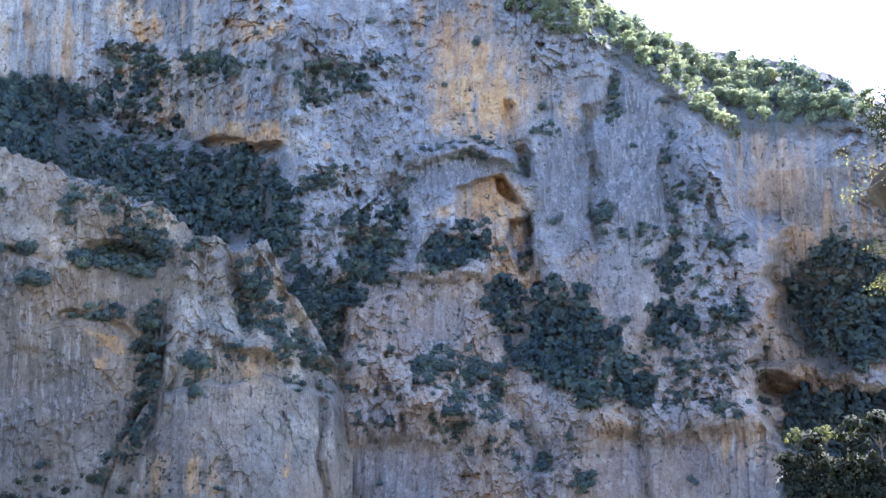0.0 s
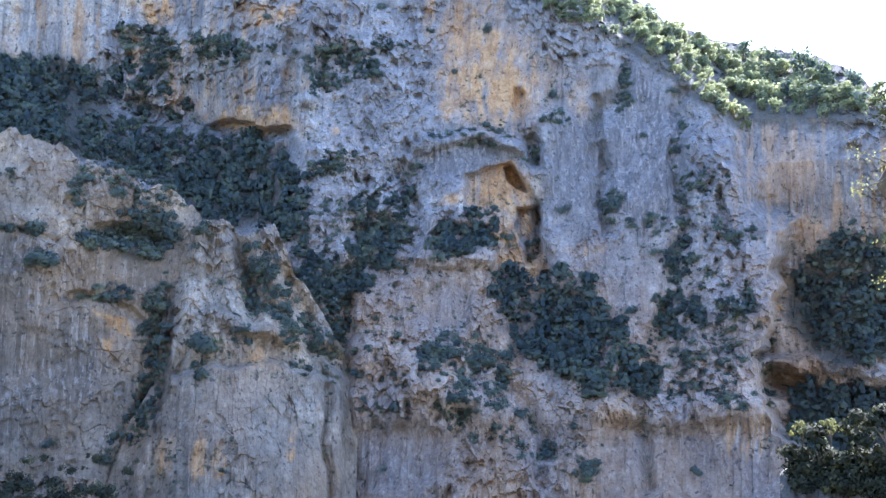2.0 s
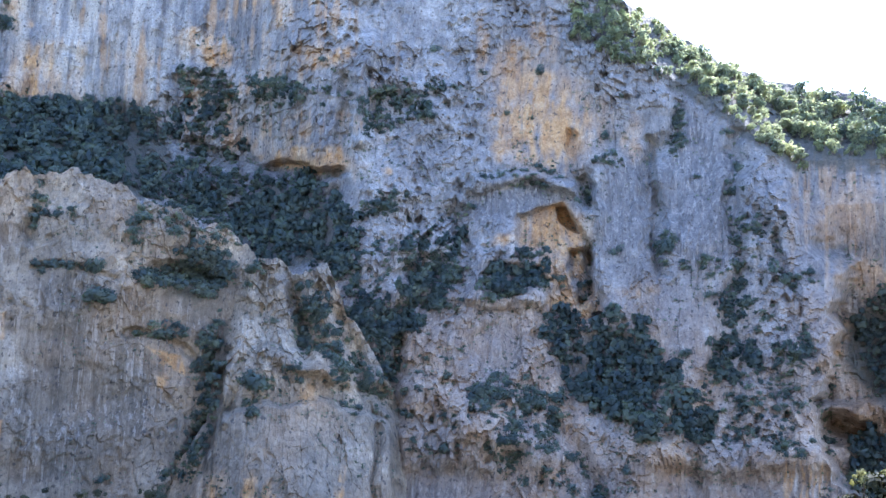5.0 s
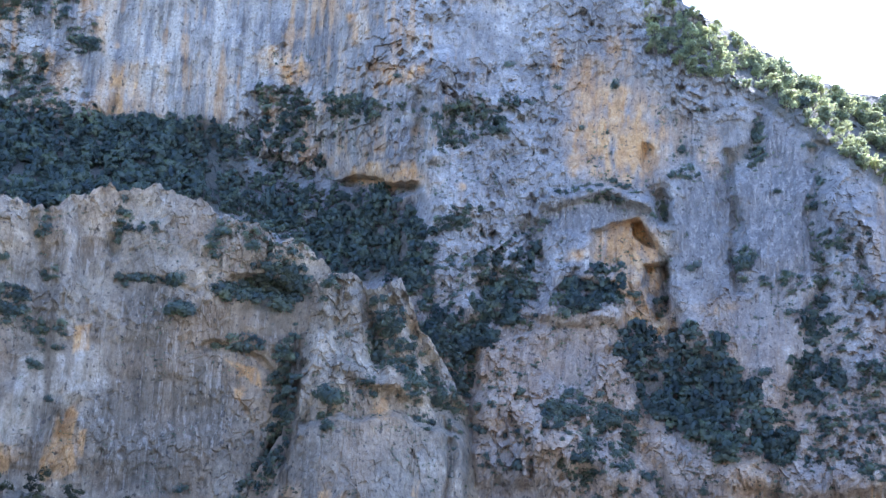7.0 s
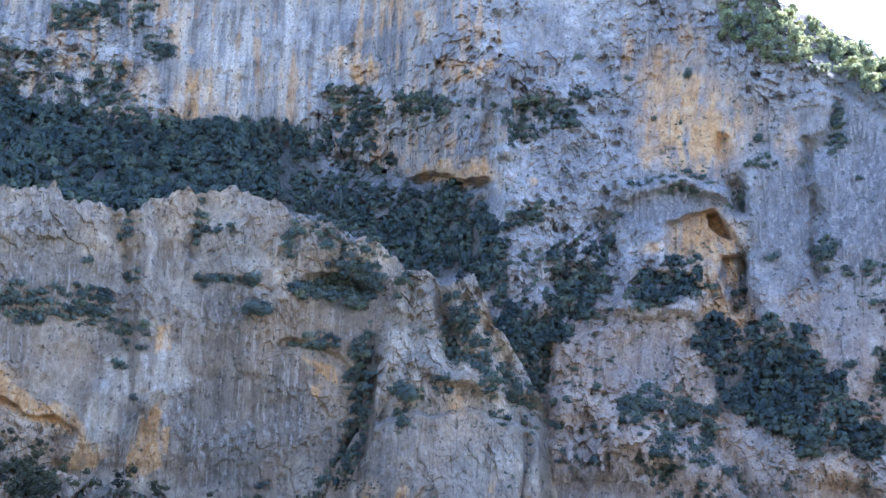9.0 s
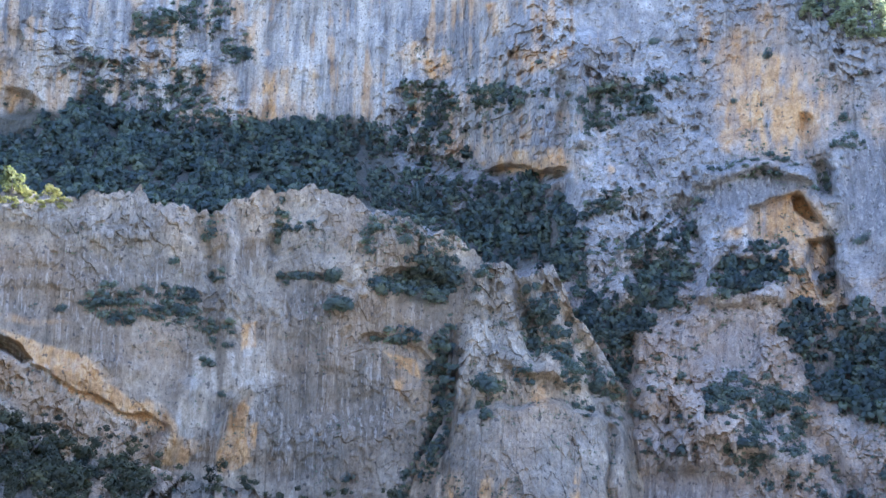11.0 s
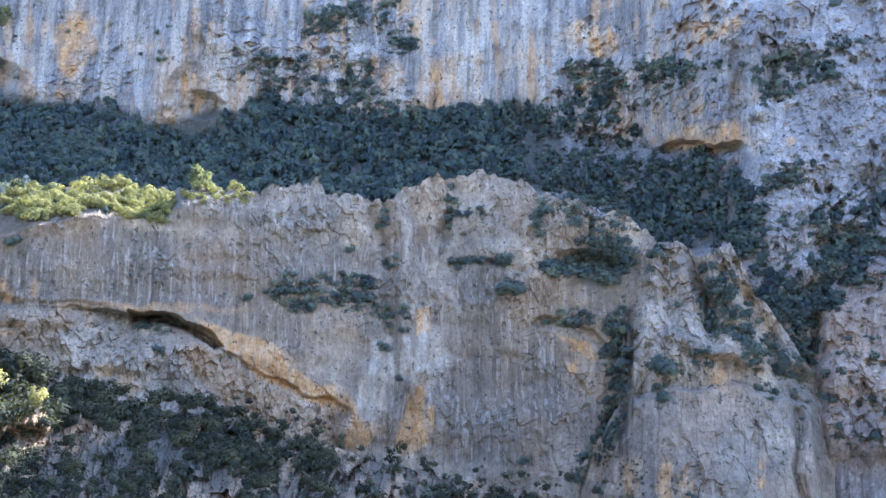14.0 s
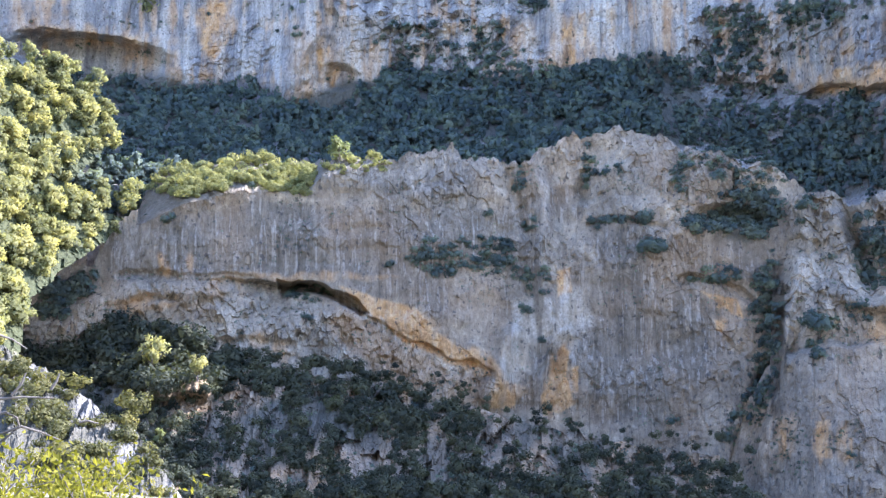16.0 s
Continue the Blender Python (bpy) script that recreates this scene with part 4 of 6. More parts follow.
foot.build([(6, -3), (20, -20)], "rocky limestone foot slope between dark scrub", WARM_ROCK)

# ---- the sunny slope further down the gorge ----
def sunny_far(A, E):
    return 165 + 4.0 * E + 2.0 * (A + 57)


sunny_edge = edge([-58.24, 14.96, -56.16, 13.64, -54.29, 12.56, -53.89, 11.18, -53.99, 10.24, -55.45, 8.70, -56.54, 7.78, -56.37, 7.61, -52.54, 7.66, -52.58, 6.36, -53.89, 5.22, -54.53, 4.58, -55.92, 3.62, -57.54, 1.90, -57.97, -0.24, -58.30, -3.25])
sunny = Face("sunny_slope", -78, -51.6, 320, 240, lambda a: 0 * a - 5.0, line([-78, 15, -61.05, 14.66, -58.51, 14.34, -56.16, 13.64, -54.34, 12.40, -52.20, 12.38]), sunny_far)
sunny.weather(np.full(sunny.A.shape, 0.6), 0.8, seed=400)
sunny.build([(6, 0), (25, -10), (60, -60)], "sunlit slope of undergrowth and pale rock under light green trees", UNDERGROWTH, sunny.A < sunny_edge(sunny.E) - 0.4 + 0.25 * fbm(sunny.s / 3, sunny.h / 3, 3, 44))


# ---- plants ----
def crown_cards(rng, n, lobes, flat, size, loose=0.36, filled=True, lobe=(0.32, 0.62)):
    """Leaf clumps as small turned squares on the outside of several lobes; about one unit in radius, standing on z = 0."""
    centre = rng.normal(0, loose, (lobes, 3)) * (1, 1, flat)
    centre[:, 2] = np.abs(centre[:, 2]) + 0.45 * flat
    radius = rng.uniform(*lobe, lobes)
    k = rng.randint(0, lobes, n)
    way = rng.normal(size=(n, 3))
    way /= np.linalg.norm(way, axis=1)[:, None]
    p = centre[k] + way * (radius[k] * rng.uniform(0.84, 1.05, n))[:, None] * (1, 1, max(flat, 0.7))
    p[:, 2] = np.maximum(p[:, 2], 0.02)
    nrm = way + 0.24 * rng.normal(size=(n, 3)) + (0, 0, 0.15)
    nrm /= np.linalg.norm(nrm, axis=1)[:, None]
    u = np.cross(nrm, rng.normal(size=(n, 3)))
    u /= np.linalg.norm(u, axis=1)[:, None]
    v = np.cross(nrm, u)
    su, sv = size * rng.uniform(0.6, 1.3, (n, 1)), size * rng.uniform(0.6, 1.3, (n, 1))
    bend = nrm * size * 0.35
    cards = np.stack([p - u * su * 1.2 - v * sv * 0.7, p + u * su * 1.2 - v * sv * 0.7 + bend, p + v * sv * 1.4 + u * su * rng.uniform(-0.6, 0.6, (n, 1))], 1)
    middle = np.array((0, 0, 0.45 * flat))
    out = 0.75 * way + 0.6 * (p - middle) + 0.35 * nrm + (0, 0, 0.15)
    lumps, outs = [cards], [np.repeat(out[:, None, :], 3, 1)]
    for c, r in zip(centre, radius) if filled else ():
        o = c
        jitter = rng.uniform(0.75, 1.2, (8, 1))
        q = (LUMP_POINTS * jitter * r * 0.42 * (1, 1, 0.85) + o)[LUMP_FACES]
        lumps.append(q)
        outs.append(q - o + 0.4 * (o - middle))
    return np.concatenate([np.concatenate(lumps), np.concatenate(outs)], -1)


def lump():
    """A rough lump of twelve triangles: the dark inside of a crown."""
    corners = np.array([(x, y, z) for x in (-1, 1) for y in (-1, 1) for z in (-1, 1)], float)
    faces = []
    for i, j, k, l in ((0, 1, 3, 2), (4, 6, 7, 5), (0, 4, 5, 1), (2, 3, 7, 6), (0, 2, 6, 4), (1, 5, 7, 3)):
        faces += [(i, j, k), (i, k, l)]
    return corners / 1.5, np.array(faces)


LUMP_POINTS, LUMP_FACES = lump()
RNG = np.random.RandomState(11)
TUFTS = [crown_cards(RNG, 26, 3, 0.8, 0.2, filled=False) for _ in range(6)]
SHRUBS = [crown_cards(RNG, 130, 5, 0.85, 0.14) for _ in range(8)]
FINE_SHRUBS = [crown_cards(RNG, 240, 6, 0.85, 0.11, filled=False) for _ in range(6)]



def merged(name, stand, shapes, mat, label, category):
    """Woods and scrub that nobody could count: one mesh of many crowns."""
    quads, shades = [], []
    for p, r in zip(stand.p, stand.r):
        q = shapes[RNG.randint(len(shapes))]
        t = RNG.uniform(0, 2 * np.pi)
        c, s = np.cos(t), np.sin(t)
        turned_by = np.array([[c, s, 0], [-s, c, 0], [0, 0, 1]])
        quads.append(np.concatenate([q[..., :3] @ turned_by * (r * RNG.uniform(0.85, 1.15, 3)) + p, q[..., 3:] @ turned_by], -1))
        shades.append(np.full(3 * len(q), RNG.uniform(0.22, 0.78)))
    v = np.concatenate(quads).reshape(-1, 6)
    ob = mesh_object(name, v[:, :3], np.arange(len(v)).reshape(-1, 3), mat, normals=unit(v[:, 3:]))
    shade_of(ob, np.concatenate(shades))
    return tagged(ob, label, category, kind="stuff")


def shade_of(ob, values):
    """Each plant's own shade, 0 to 1, at its vertices."""
    attr = ob.data.attributes.new("plant", "FLOAT", "POINT")
    attr.data.foreach_set("value", np.asarray(values, np.float32))
    return ob


def tree_crown(rng, n, lobes, tall, size, lobe=(0.2, 0.36), filled=True):
    """An oak's crown: leaf clumps over lobes that fill a rounded cone, brightest side up."""
    z = tall * rng.uniform(0.3, 0.95, lobes)
    wide = 0.72 * np.sqrt(np.clip(1 - ((z / tall - 0.42) / 0.6) ** 2, 0, 1)) * np.sqrt(rng.uniform(0, 1, lobes))
    t = rng.uniform(0, 2 * np.pi, lobes)
    centre = np.stack([wide * np.cos(t), wide * np.sin(t), z], 1)
    radius = rng.uniform(*lobe, lobes)
    k = rng.randint(0, lobes, n)
    way = rng.normal(size=(n, 3)) + (0, 0, 0.25)
    way /= np.linalg.norm(way, axis=1)[:, None]
    p = centre[k] + way * (radius[k] * rng.uniform(*((0.65, 1.15) if filled else (0.5, 1.2)), n))[:, None]
    nrm = way + 0.5 * rng.normal(size=(n, 3))
    nrm /= np.linalg.norm(nrm, axis=1)[:, None]
    u = np.cross(nrm, rng.normal(size=(n, 3)))
    u /= np.linalg.norm(u, axis=1)[:, None]
    v = np.cross(nrm, u)
    su, sv = size * rng.uniform(0.5, 1.4, (n, 1)), size * rng.uniform(0.5, 1.4, (n, 1))
    cards = np.stack([p - u * su * 1.2 - v * sv * 0.7, p + u * su * 1.2 - v * sv * 0.7, p + v * sv * 1.4], 1)
    middle = np.array((0, 0, 0.4 * tall))
    out = 0.35 * way + 1.0 * (p - middle) + 0.05 * nrm + (0, 0, 0.25)
    inner, outs = [cards], [np.repeat(out[:, None, :], 3, 1)]
    for c, r in zip(centre, radius) if filled else ():
        q = (LUMP_POINTS * rng.uniform(0.8, 1.2, (8, 1)) * r * 0.68 + c)[LUMP_FACES]
        inner.append(q)
        outs.append(q - c + 0.6 * (c - middle))
    return np.concatenate([np.concatenate(inner), np.concatenate(outs)], -1)


def unit(v):
    return v / np.maximum(np.linalg.norm(v, axis=1), 1e-6)[:, None]


def inside(pts, a, e):
    az, el = np.array(pts[0::2]), np.array(pts[1::2])
    hit = np.zeros(len(a), bool)
    for i in range(len(az)):
        j = i - 1
        cross = (el[i] > e) != (el[j] > e)
        hit ^= cross & (a < (az[j] - az[i]) * (e - el[i]) / (el[j] - el[i] + 1e-9) + az[i])
    return hit


class Stand:
    """Collects plants that stand close together on the faces."""

    def __init__(self):
        self.p, self.r = [], []

    def add(self, face, a, e, size, sink):
        r, p = face.spot(a, e)
        rad = size * RNG.uniform(0.55, 1.35, len(a))
        p[:, 2] -= sink * rad
        self.p.extend(p)
        self.r.extend(rad)

    def area(self, face, pts, n, size, sink=0.5, bare=()):
        """n plants within an outline, but for bare patches."""
        az, el = np.array(pts[0::2]), np.array(pts[1::2])
        a, e = RNG.uniform(az.min(), az.max(), n * 6), RNG.uniform(el.min(), el.max(), n * 6)
        ok = inside(pts, a + 0.12 * RNG.normal(size=len(a)), e + 0.12 * RNG.normal(size=len(e)))
        for az, el, wide, high in bare:
            ok &= ((a - az) / (0.5 * wide)) ** 2 + ((e - el) / (0.5 * high)) ** 2 > RNG.uniform(0.6, 1.2, len(a))
        self.add(face, a[ok][:n], e[ok][:n], size, sink)

    def patch(self, face, az, el, wide, high, n=0, size=1.0, sink=0.5):
        """A clump of plants, its full width and height in degrees."""
        n = n or max(3, int(wide * high * 22))
        t, q = RNG.uniform(0, 2 * np.pi, n), np.sqrt(RNG.uniform(0, 1, n))
        self.add(face, az + 0.5 * wide * q * np.cos(t), el + 0.5 * high * q * np.sin(t), size, sink)

    def crevices(self, face, n, size, az0, az1, el0, el1, least=0.5):
        """Plants that took root where the rock is hollow."""
        a, e = RNG.uniform(az0, az1, n * 8), RNG.uniform(el0, el1, n * 8)
        r, _ = face.spot(a, e)
        around = sum(face.spot(a + da, e + de)[0] for da, de in ((0.5, 0), (-0.5, 0), (0, 0.5), (0, -0.5))) / 4
        crowd = fbm(np.radians(a) * 14, np.radians(e) * 20, 3, 140)
        ok = (r - around + 1.2 * crowd > least) & (e < np.interp(a, face.a, face.hi) - 0.15)
        self.add(face, a[ok][:n], e[ok][:n], size, 0.4)


FINE_TREES = [tree_crown(RNG, 480, 14, 1.7, 0.085, filled=False) for _ in range(8)]
TREES = [tree_crown(RNG, 430, 13, tall, 0.08, (0.17, 0.33)) for tall in (1.5, 1.7, 1.9, 2.1, 1.6, 1.8, 2.0, 2.4)]
woods = Stand()
woods.area(upper, [-58.22, 14.21, -56.17, 13.95, -50.98, 13.64, -46.84, 14.23, -44.87, 13.60, -42.22, 12.05, -39.89, 13.84, -37.86, 15.41, -34.48, 14.89, -31.10, 14.38, -27.74, 14.92, -22.79, 15.25, -21.62, 10.80, -24.53, 10.61, -31.17, 8.83, -41.21, 8.86, -52.39, 6.05, -57.99, 5.88], 1250, 2.3, 0.2)
# broken ground with scattered oaks, then the dark gully above the pillar
woods.area(upper, [-21.67, 14.88, -20.52, 14.84, -19.82, 14.36, -20.21, 13.08, -20.24, 11.45, -19.50, 10.38, -20.80, 10.43, -21.39, 11.67], 26, 1.5, 0.25)
woods.area(upper, [-21.18, 12.99, -18.69, 12.57, -15.69, 12.48, -14.54, 10.25, -12.73, 8.04, -14.04, 7.80, -15.44, 8.87, -17.51, 10.04, -19.52, 10.54, -20.83, 10.75], 30, 1.6, 0.25)
woods.area(upper, [-10.72, 8.15, -8.70, 7.92, -8.24, 5.29, -7.12, 2.70, -7.39, 1.38, -8.77, 2.62, -9.57, 5.22], 30, 1.5, 0.3)
woods.area(upper, [-21.21, 6.25, -16.42, 6.75, -16.08, 5.80, -16.67, 5.15, -18.79, 5.09, -20.89, 5.64], 24, 1.6, 0.3)
woods.area(upper, [-18.79, 15.98, -16.91, 15.50, -15.86, 14.93, -15.26, 13.50, -16.36, 12.43, -18.34, 12.27, -19.93, 11.65, -20.18, 12.76, -19.61, 13.79, -20.15, 14.32], 44, 1.6, 0.2, ((-19.94, 13.76, 1.6, 1.0), (-17.37, 12.68, 1.2, 1.0), (-16.28, 13.75, 0.8, 0.8)))
woods.area(upper, [-19.92, 11.48, -17.62, 11.51, -15.69, 12.48, -14.32, 12.09, -11.62, 12.03, -10.16, 11.44, -9.47, 9.88, -8.59, 9.26, -8.41, 7.60, -9.43, 5.89, -10.17, 7.18, -11.06, 8.14, -12.71, 7.71, -14.39, 7.94, -15.42, 8.54, -15.68, 9.84, -17.52, 10.21, -19.16, 10.18], 120, 1.9, 0.25)
woods.area(upper, [-15.69, 12.48, -11.29, 12.28, -10.23, 11.44, -10.72, 8.15, -14.03, 7.63, -15.44, 8.87], 70, 2.2, 0.25)
woods.area(upper, [-20.65, 6.54, -19.29, 7.61, -17.38, 8.24, -15.35, 7.55, -15.90, 5.87, -17.49, 5.28, -19.77, 5.62], 10, 1.5, 0.25)
woods.area(upper, [-4.42, 18.30, -3.56, 17.52, -4.91, 15.88, -7.60, 15.16, -8.95, 15.75, -8.32, 18.02, -6.64, 18.56], 30, 1.5, 0.25)
woods.area(upper, [-14.83, 17.13, -13.32, 17.57, -11.23, 17.06, -10.63, 18.72, -10.00, 16.64, -12.89, 16.13, -14.59, 16.17], 16, 1.3, 0.25)
woods.area(upper, [-19.91, 17.47, -18.13, 18.14, -17.06, 17.43, -16.65, 16.50, -17.99, 16.38, -19.38, 17.05], 14, 1.3, 0.25)
woods.area(upper, [-10.16, 10.69, -8.68, 10.40, -8.07, 7.62, -8.60, 6.46, -9.74, 6.11], 40, 1.7, 0.25)
woods.area(upper, [-6.16, 8.65, -4.84, 9.59, -2.83, 9.35, -2.08, 8.69, -2.81, 6.69, -3.14, 5.96, -4.47, 5.62, -5.48, 7.00], 55, 1.5, 0.3)
woods.area(upper, [-6.13, 6.27, -4.48, 6.68, -3.14, 5.63, -3.46, 4.63, -4.79, 4.76, -6.12, 5.27], 34, 1.5, 0.3)
woods.area(upper, [-9.10, 6.62, -8.43, 5.64, -7.44, 5.33, -6.12, 5.60, -4.79, 4.29, -4.52, 3.70, -6.09, 3.10, -6.08, 2.54, -7.05, 1.71, -7.40, 3.19, -8.72, 3.67, -9.23, 4.97], 70, 1.5, 0.3)
woods.area(upper, [-8.03, 1.71, -6.08, 2.31, -5.35, 1.72, -6.06, 1.00, -6.70, 0.02, -7.68, 0.08, -7.37, 1.06], 30, 1.3, 0.3)
woods.area(upper, [-1.41, 6.96, 0.54, 7.76, 2.75, 8.29, 2.94, 6.69, 1.87, 6.03, 0.20, 5.70, -0.47, 4.97, -1.47, 6.03], 60, 1.5, 0.3)
woods.area(upper, [2.13, 4.37, 3.53, 4.86, 5.84, 4.02, 7.17, 4.90, 8.72, 3.73, 9.08, 2.36, 9.45, 1.64, 10.07, 0.41, 10.29, -1.20, 9.30, -2.55, 8.34, -2.66, 7.39, -1.60, 5.77, -1.28, 4.48, -0.24, 3.67, 1.56, 2.85, 2.71], 125, 2.1, 0.3)
woods.area(upper, [10.33, 0.41, 11.92, 0.40, 12.23, -2.15, 11.57, -3.17, 10.60, -1.52], 26, 1.3, 0.3)
woods.area(upper, [11.93, 3.47, 13.58, 3.67, 14.95, 2.47, 14.64, 1.61, 13.50, 0.98, 12.25, 1.04, 11.73, 2.01], 44, 1.5, 0.3)
woods.area(upper, [12.06, 5.90, 13.67, 6.84, 14.15, 5.85, 13.92, 4.50, 12.65, 4.27, 12.03, 4.93], 26, 1.2, 0.3)
woods.area(upper, [15.91, 3.35, 16.98, 3.55, 17.31, 2.60, 16.63, 2.22, 16.03, 2.55], 14, 1.1, 0.3)
woods.area(upper, [19.73, 4.74, 20.65, 5.65, 22.15, 6.52, 24.67, 7.15, 24.31, 0.08, 21.58, 0.38, 20.31, 1.00, 19.64, 2.56], 80, 1.9, 0.25)
woods.area(upper, [19.49, -1.15, 21.54, -0.53, 24.20, -2.00, 23.96, -6.73, 21.53, -6.79, 19.33, -5.10, 18.96, -3.30], 70, 2.0, 0.25)
woods.area(upper, [2.20, 4.54, 4.85, 4.52, 7.49, 4.67, 9.09, 3.01, 9.07, 2.03, 11.28, 0.40, 11.54, -2.15, 8.35, -2.17, 5.77, -1.22, 3.83, 1.07, 2.85, 2.72], 60, 1.9, 0.3)
woods.area(upper, [19.73, 4.74, 22.16, 6.83, 24.61, 6.10, 26.19, -1.10, 22.40, -0.23, 20.18, 1.31], 120, 2.2, 0.25)
woods.area(upper, [19.46, -1.92, 26.14, -1.97, 25.86, -7.13, 20.69, -6.89, 18.91, -4.51], 110, 2.3, 0.25)
woods.area(upper, [-21.54, 11.50, -19.59, 11.51, -16.88, 10.42, -15.13, 9.22, -16.10, 8.82, -18.48, 9.80, -20.80, 10.43], 44, 1.5, 0.2)
woods.area(upper, [-27.52, 14.74, -23.47, 15.16, -20.55, 15.16, -18.87, 14.83, -19.79, 13.94, -21.77, 14.16, -24.37, 14.57, -27.16, 14.23], 60, 1.6, 0.2)
woods.area(upper, [-50.34, 13.65, -47.44, 14.37, -45.28, 13.87, -44.93, 13.28, -42.09, 12.72, -39.25, 14.05, -35.31, 14.61, -29.92, 14.83, -25.83, 14.91, -22.09, 14.60, -22.09, 13.95, -26.50, 14.09, -34.61, 13.67, -39.20, 12.93, -42.05, 12.09, -45.52, 12.76, -50.30, 13.04], 130, 1.6, 0.2)
woods.area(upper, [-17.37, 9.29, -13.00, 9.69, -9.65, 8.40, -9.15, 6.09, -10.96, 6.41, -13.63, 7.03, -15.29, 6.34, -16.97, 6.63], 70, 1.6, 0.1)
woods.area(upper, [-54.08, 14.11, -50.04, 14.06, -45.20, 13.81, -42.55, 12.27, -38.54, 12.82, -35.16, 14.12, -35.19, 9.86, -42.54, 9.50, -47.74, 8.42, -53.65, 8.22], 240, 2.0, 0.2)
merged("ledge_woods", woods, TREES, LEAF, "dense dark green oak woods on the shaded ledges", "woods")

rim = Stand()
rim.area(upper, [9.45, 20.78, 11.75, 19.09, 14.00, 17.69, 17.16, 16.82, 20.21, 15.92, 24.78, 13.64, 24.74, 12.74, 20.11, 13.78, 16.77, 14.67, 14.27, 16.10, 11.71, 17.53, 9.75, 19.21], 115, 2.2, 0.1)
rim.area(upper, [8.78, 20.88, 10.77, 19.90, 13.37, 18.48, 16.54, 16.99, 19.60, 16.04, 23.11, 14.48, 24.23, 14.00, 23.33, 13.12, 20.10, 13.41, 16.72, 13.47, 13.93, 15.65, 11.05, 17.72, 8.74, 19.07], 85, 2.0, 0.1)
rim.area(upper, [3.69, 23.42, 5.70, 23.28, 7.68, 22.08, 9.93, 20.73, 9.92, 19.38, 7.69, 19.18, 4.40, 20.23], 45, 2.0, 0.1)
rim.area(upper, [13.32, 16.79, 14.90, 15.74, 16.74, 13.88, 17.37, 12.42, 16.39, 12.96, 14.55, 14.66, 12.98, 16.18], 34, 1.3, 0.2)
rim.area(upper, [4.18, 21.93, 7.78, 21.80, 9.45, 20.78, 8.74, 18.95, 6.04, 19.37, 4.34, 20.68], 45, 1.9)

lit = Stand()
lit.area(sunny, [-74, 14, -60.50, 14.87, -58.68, 15.06, -56.18, 14.40, -54.51, 13.00, -54.02, 11.33, -54.11, 10.24, -55.60, 8.70, -56.66, 7.93, -56.65, 7.41, -55.13, 7.47, -52.57, 7.57, -52.70, 6.36, -54.04, 5.22, -54.91, 4.57, -56.36, 3.76, -57.83, 2.05, -58.26, 0.07, -61.08, -1.39, -74, -4], 1000, 2.1, 0.1)
rim_lit = Stand()
rim_lit.area(lower, [-52.06, 7.81, -50.91, 9.28, -47.75, 9.39, -44.51, 9.47, -42.54, 9.50, -43.03, 8.18, -44.50, 8.16, -47.10, 8.60, -49.94, 7.65, -51.19, 7.68], 150, 1.3, 0.1)
rim_lit.area(lower, [-42.54, 9.18, -41.22, 9.85, -38.21, 10.03, -38.21, 9.54, -41.21, 9.26], 30, 0.7, 0.1)
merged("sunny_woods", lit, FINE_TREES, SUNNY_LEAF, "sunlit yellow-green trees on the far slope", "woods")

scrub, low_scrub = Stand(), Stand()
# foot slope
RIBS = ((-46.48, -4.18, 3.46, 3.89), (-44.73, -4.86, 1.73, 3.03), (-42.48, -5.06, 2.16, 5.19), (-39.55, -7.02, 5.19, 3.03), (-35.62, -6.91, 2.16, 5.62), (-32.34, -6.61, 3.03, 3.46), (-48.35, -5.40, 1.73, 3.89), (-40.53, -2.99, 1.73, 2.16), (-43.74, -8.35, 4.76, 1.73), (-29.43, -7.86, 3.46, 2.59), (-26.22, -8.45, 3.03, 2.16), (-46.92, -7.63, 2.59, 1.73))
RIBS = tuple((az, el, 0.6 * wide, 0.75 * high) for az, el, wide, high in RIBS)
low_scrub.area(foot, [-58.15, 1.44, -53.80, 0.98, -49.82, -0.31, -46.99, -1.62, -47.60, -3.21, -52.22, -3.11, -56.91, -2.69, -58.65, -0.84], 260, 2.1, 0.3, ((-51.33, -2.19, 2.00, 1.13), (-49.11, -2.61, 1.20, 0.80)))
low_scrub.area(foot, [-48.26, -0.80, -39.88, -2.19, -32.65, -4.84, -32.35, -6.92, -41.18, -4.92, -47.60, -3.21], 210, 1.5, 0.3, RIBS)
low_scrub.area(foot, [-52.22, -3.11, -46.97, -3.22, -41.18, -4.92, -32.67, -6.60, -18.73, -7.50, -17.31, -9.70, -53.58, -9.44], 640, 1.1, 0.3, RIBS)
low_scrub.area(foot, [-49.70, -8.44, -24.95, -8.74, -17.29, -9.10, -17.33, -10.29, -50.58, -10.21], 230, 1.2, 0.3)
scrub.patch(lower, -43.00, 2.26, 2.66, 1.20, 26, 0.9)
low_scrub.area(foot, [-45.25, -2.91, -38.58, -1.62, -32.75, -3.47, -26.19, -5.61, -17.16, -6.01, -17.16, -7.00, -50.66, -7.03, -50.78, -5.24], 240, 0.8, 0.3, RIBS)
low_scrub.area(foot, [-55.27, 0.98, -50.75, -0.30, -46.99, -1.62, -46.96, -3.54, -50.69, -3.46, -53.71, -3.07, -56.08, -1.48], 90, 1.1, 0.3, ((-51.65, -0.86, 1.6, 1.2), (-49.33, -2.06, 1.2, 0.9)))
low_scrub.patch(foot, -53.99, -3.68, 5.65, 2.66, 36, 1.5)
# lower wall
scrub.area(lower, [-57.89, 2.20, -55.91, 3.27, -54.59, 3.42, -54.86, 2.38, -56.43, 0.98, -57.85, 0.67], 70, 1.5)
